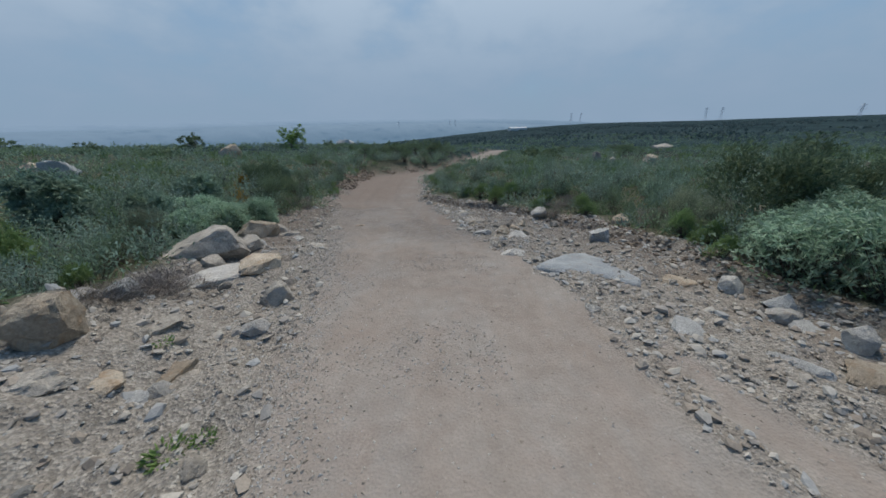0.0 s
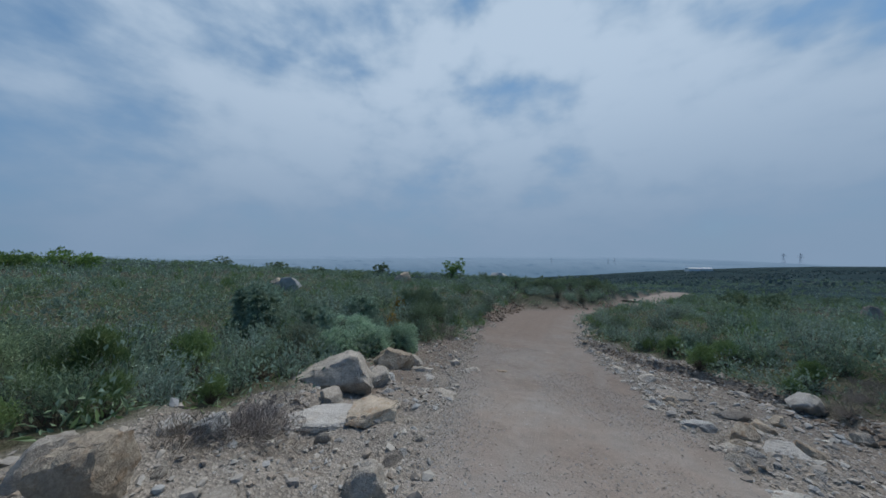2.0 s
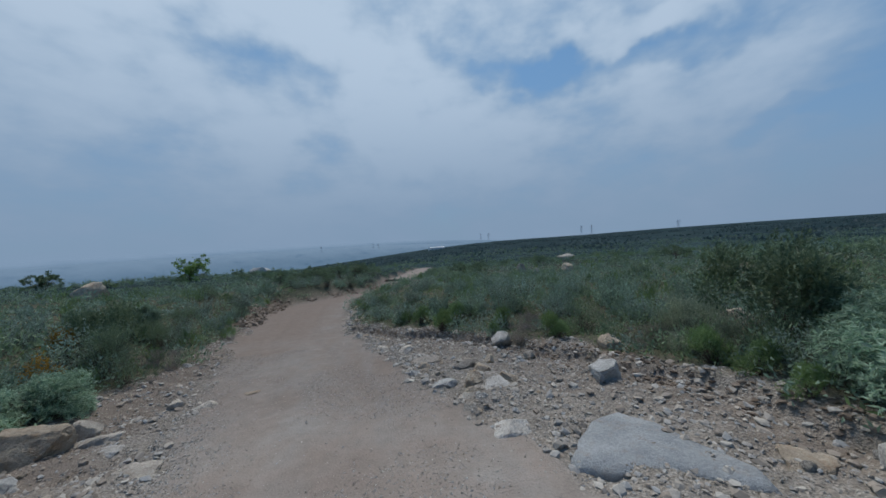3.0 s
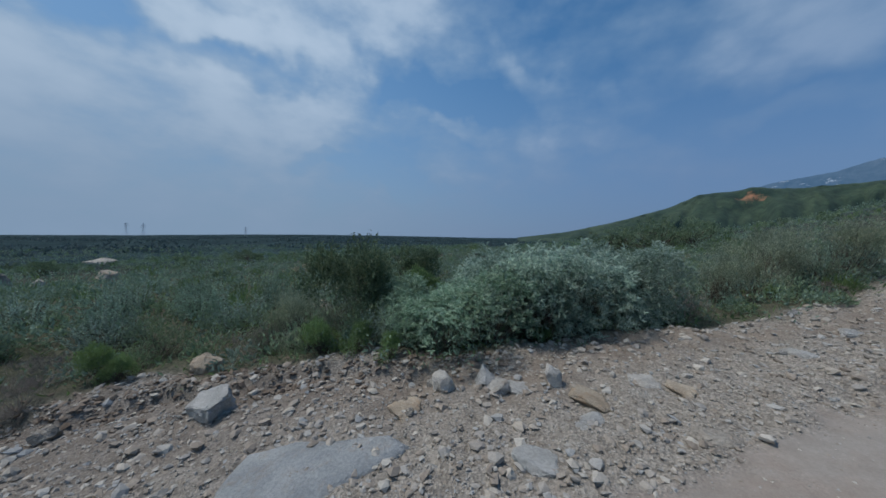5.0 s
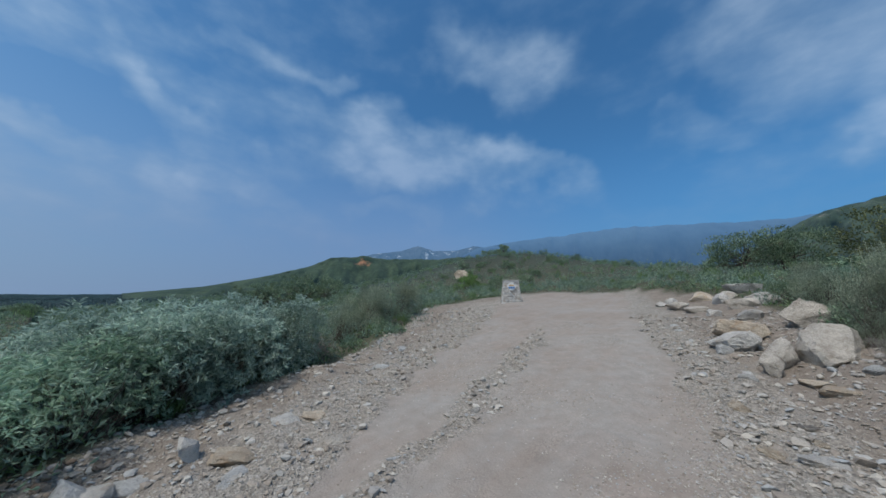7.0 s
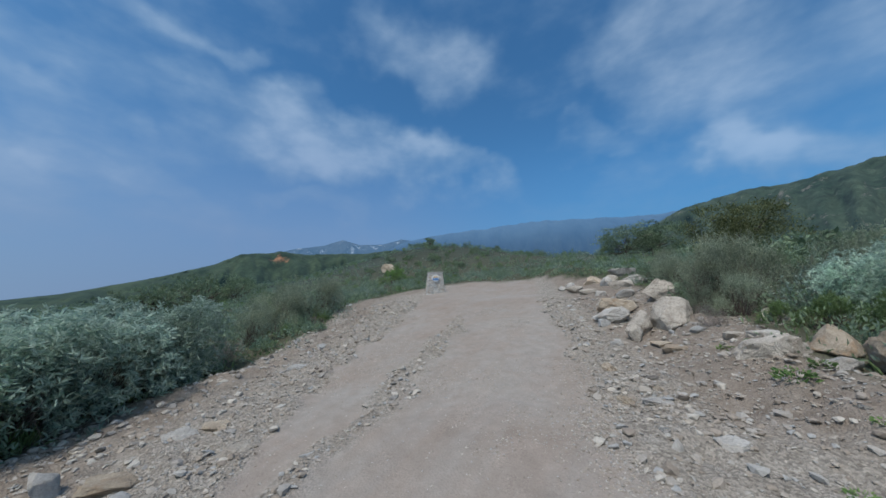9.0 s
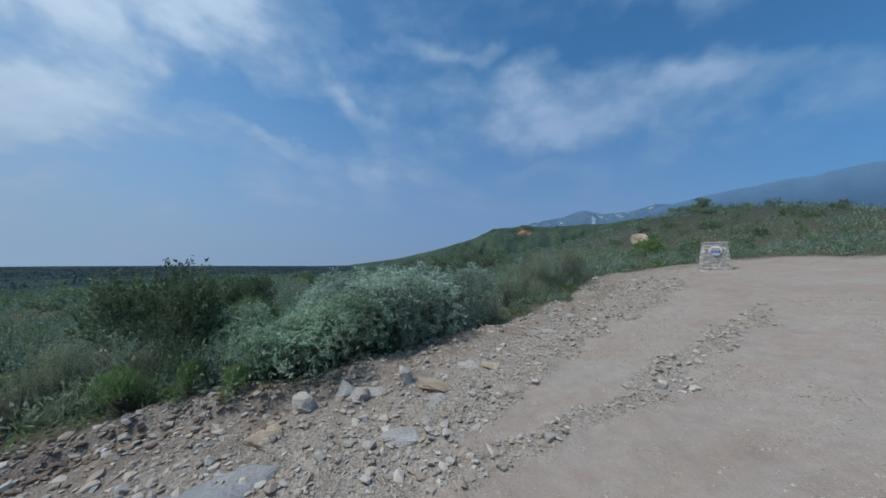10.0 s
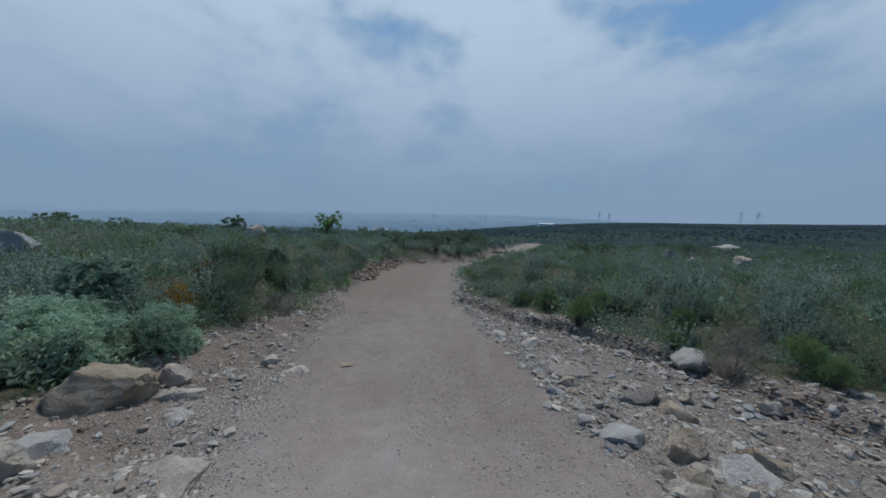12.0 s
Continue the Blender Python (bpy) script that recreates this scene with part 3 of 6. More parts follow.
def build_ground():
    gx, gy = spread(-5.6, 7.0, 0.075, 4300), spread(-7.0, 15.0, 0.085, 4300)
    X, Y = np.meshgrid(gx, gy)
    Z = height(X, Y)
    verts = np.stack([X, Y, Z], -1).reshape(-1, 3)
    nx, ny = len(gx), len(gy)
    idx = np.arange(nx * ny).reshape(ny, nx)
    faces = np.stack([idx[:-1, :-1], idx[:-1, 1:], idx[1:, 1:], idx[1:, :-1]], -1).reshape(-1, 4)
    me = mesh_from("ground", verts, faces, GROUND, True)
    track, bare = masks(X, Y)
    # scrub rises with distance and brings in the haze-blued far colour
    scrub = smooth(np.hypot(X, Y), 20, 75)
    clay = smooth(Y + 1.5 * rough(X * 0.5, Y * 0.5, 91, 3), 11, 20) * smooth(np.interp(Y, RIGHT_Y, RIGHT_X) - 0.8 - X, -0.6, 1.2)
    strip = np.exp(-((X - np.interp(Y, BARE_R_Y, BARE_R_X) + 0.75 + 0.5 * rough(X * 0.8, Y * 0.8, 97, 3)) / (0.65 + 0.35 * smooth(Y, 5, 7))) ** 2) * smooth(17 - Y, 0, 4) * (1 - 0.4 * smooth(Y, 5, 7))
    yard = 0.75 * smooth(np.interp(Y, LEFT_Y, LEFT_X) - 0.7 - X, 0, 0.8) * smooth(-Y + 0.9 * rough(X * 0.9, Y * 0.9, 99, 3), -0.6, 1.2)
    foot = 0.8 * smooth(np.interp(Y, BARE_L_Y, BARE_L_X) + 2.3 - X + 0.9 * rough(X * 0.8, Y * 0.8, 98, 3), 0, 1.0) * smooth(Y, 4.5, 6.5)
    earth = np.clip(np.maximum(np.maximum(0.75 * strip, yard), foot), 0, 0.85)
    for key, values in (("earth", earth), ("track", track), ("bare", bare), ("scrub", scrub), ("clay", 0.7 * clay), ("downhill_tone", smooth(Y + 1.2 * rough(X * 0.6, Y * 0.6, 95, 3), 2.5, 9.5))):
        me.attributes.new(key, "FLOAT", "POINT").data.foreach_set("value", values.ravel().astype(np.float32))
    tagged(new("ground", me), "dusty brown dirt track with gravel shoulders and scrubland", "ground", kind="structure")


build_ground()


def skyline(name, label, category, azimuths, elevations, distance, depth, mat, seed, jag, foot=-1.0):
    """A range of hills at a distance, its crest at the given heights by compass direction, as a folded slope."""
    na, nr = 260, 40
    az = np.linspace(azimuths[0], azimuths[-1], na)
    el = np.interp(az, azimuths, elevations)
    A, R = np.meshgrid(np.radians(az), np.linspace(0, 1.25, nr))
    crest = np.tan(np.radians(el))[None, :] * distance
    folds = rough(A * 26 + 3, R * 2.2, seed, 5, 0.55)
    up = np.where(R <= 1, np.sin(np.clip(R, 0, 1) * np.pi / 2) ** 1.25, 1 - 1.6 * (R - 1))
    ground_z = distance * np.tan(np.radians(foot))
    Z = 2.0 + ground_z + (crest - ground_z) * up + folds * jag * crest * up * (0.35 + 0.65 * (1 - np.clip(R, 0, 1)))
    Z = Z + rough(A * 140, R * 9, seed + 9, 3) * jag * crest * 0.10 * up
    D = distance - depth * (1 - R) + folds * depth * 0.10
    verts = np.stack([-np.sin(A) * D, np.cos(A) * D, Z], -1).reshape(-1, 3)
    idx = np.arange(na * nr).reshape(nr, na)
    faces = np.stack([idx[:-1, :-1], idx[:-1, 1:], idx[1:, 1:], idx[1:, :-1]], -1).reshape(-1, 4)
    return tagged(new(name, mesh_from(name, verts, faces, mat, True)), label, category, kind="structure")


# the colour after each scale is the emitted haze, stronger on farther slopes
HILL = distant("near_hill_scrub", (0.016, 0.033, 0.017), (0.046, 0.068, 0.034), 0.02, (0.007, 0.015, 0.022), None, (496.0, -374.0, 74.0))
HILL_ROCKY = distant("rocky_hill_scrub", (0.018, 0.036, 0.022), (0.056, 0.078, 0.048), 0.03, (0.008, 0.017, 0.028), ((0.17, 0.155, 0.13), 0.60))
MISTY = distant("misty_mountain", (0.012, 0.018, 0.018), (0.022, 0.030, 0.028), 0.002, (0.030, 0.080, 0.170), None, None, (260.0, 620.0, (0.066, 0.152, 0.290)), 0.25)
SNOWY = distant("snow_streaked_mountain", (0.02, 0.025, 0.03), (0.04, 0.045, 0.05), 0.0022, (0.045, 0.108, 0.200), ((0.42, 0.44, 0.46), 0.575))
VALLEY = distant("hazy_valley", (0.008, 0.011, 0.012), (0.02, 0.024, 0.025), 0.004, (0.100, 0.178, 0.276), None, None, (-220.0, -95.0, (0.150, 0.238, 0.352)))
HAZE_BAND = distant("far_haze_band", (0.008, 0.011, 0.012), (0.016, 0.02, 0.021), 0.004, (0.150, 0.240, 0.356), None, None, (-120.0, -50.0, (0.200, 0.298, 0.432)))
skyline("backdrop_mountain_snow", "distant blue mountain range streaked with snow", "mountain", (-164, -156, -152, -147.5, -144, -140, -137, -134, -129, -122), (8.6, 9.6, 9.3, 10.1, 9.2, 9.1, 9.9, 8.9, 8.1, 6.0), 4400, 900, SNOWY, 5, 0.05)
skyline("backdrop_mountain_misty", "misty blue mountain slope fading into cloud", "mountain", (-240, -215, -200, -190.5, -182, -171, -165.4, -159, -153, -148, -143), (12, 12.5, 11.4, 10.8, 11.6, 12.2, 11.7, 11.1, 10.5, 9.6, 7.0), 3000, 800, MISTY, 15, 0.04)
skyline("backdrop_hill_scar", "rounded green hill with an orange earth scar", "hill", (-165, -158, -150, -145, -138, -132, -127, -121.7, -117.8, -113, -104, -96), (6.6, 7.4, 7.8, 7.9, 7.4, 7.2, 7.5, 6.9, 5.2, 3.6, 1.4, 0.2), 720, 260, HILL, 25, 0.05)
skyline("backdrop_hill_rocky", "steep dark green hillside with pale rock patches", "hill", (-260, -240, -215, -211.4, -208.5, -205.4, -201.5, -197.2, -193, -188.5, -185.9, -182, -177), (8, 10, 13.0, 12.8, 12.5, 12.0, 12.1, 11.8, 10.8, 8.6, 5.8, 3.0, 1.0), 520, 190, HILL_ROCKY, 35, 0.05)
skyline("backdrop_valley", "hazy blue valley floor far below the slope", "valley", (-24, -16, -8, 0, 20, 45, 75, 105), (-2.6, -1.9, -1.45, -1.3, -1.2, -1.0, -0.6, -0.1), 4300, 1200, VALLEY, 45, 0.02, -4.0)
# added band of emissive haze that softens the valley's upper edge
skyline("backdrop_ridge", "faint glowing haze band beyond the valley", "ridge", (-30, -16, -8, 0, 20, 45, 75, 105), (-1.9, -1.15, -0.8, -0.7, -0.55, -0.4, 0.0, 0.5), 4700, 300, HAZE_BAND, 55, 0.05, -3.0)


# ---- rocks ----
def rock_bmesh(seed, size, cuts=17, detail=3, bulge=0.15, faces=()):
    """A broken boulder: a ball cut by random planes, with uneven faces and blunt edges."""
    rng = random.Random(seed)
    bm = bmesh.new()
    bmesh.ops.create_icosphere(bm, subdivisions=detail, radius=1.0)
    planes = []
    for _ in range(cuts):
        d = Vector((rng.gauss(0, 1), rng.gauss(0, 1), rng.gauss(0, 0.8))).normalized()
        planes.append((d, rng.uniform(0.50, 0.80)))
    planes += [(Vector(d).normalized(), reach) for d, reach in faces]
    off = Vector((rng.uniform(0, 50), rng.uniform(0, 50), rng.uniform(0, 50)))
    for v in bm.verts:
        p = v.co * (1 + 0.10 * noise.noise(v.co * 1.3 + off))
        for d, reach in planes:
            over = p.dot(d) - reach
            if over > 0:
                p -= d * over * 0.94
        p *= 1 + bulge * 0.7 * noise.fractal(p * 2.2 + off, 1.0, 2.0, 3) + bulge * 0.5 * noise.fractal(p * 6.0 + off, 0.8, 2.1, 5)
        v.co = Vector((p.x * size[0], p.y * size[1], p.z * size[2])) * 0.70
    for f in bm.faces:
        f.smooth = False
    return bm


def link_mesh(name, bm, mat):
    me = bpy.data.meshes.new(name)
    bm.to_mesh(me)
    bm.free()
    me.materials.append(mat)
    return me


def sit_rock(name, seed, x, y, size, mat, turn, label, sunk=0.28, tilt=(0, 0), cuts=17, group="", lift=0.0, category="rock", faces=()):
    """A rock with part of it under the ground; size is width, depth, height."""
    near = max(size) > 0.55 and abs(x) < 6 and -8 < y < 10
    me = link_mesh(name, rock_bmesh(seed, size, cuts, 5 if near else 4, 0.13, faces), mat)
    for poly in me.polygons:
        poly.use_smooth = True
    me.set_sharp_from_angle(angle=radians(38))
    ob = new(name, me)
    low = min(v.co.z for v in me.vertices)
    tall = max(v.co.z for v in me.vertices) - low
    g = min(ground_at(x + dx * size[0] * 0.3, y + dy * size[1] * 0.3) for dx in (-1, 0, 1) for dy in (-1, 0, 1))
    ob.matrix_world = pose(x, y, g - low - sunk * tall + lift, tilt[0], tilt[1], turn)
    return tagged(ob, label, category, group)


BIG = "boulders beside the track"
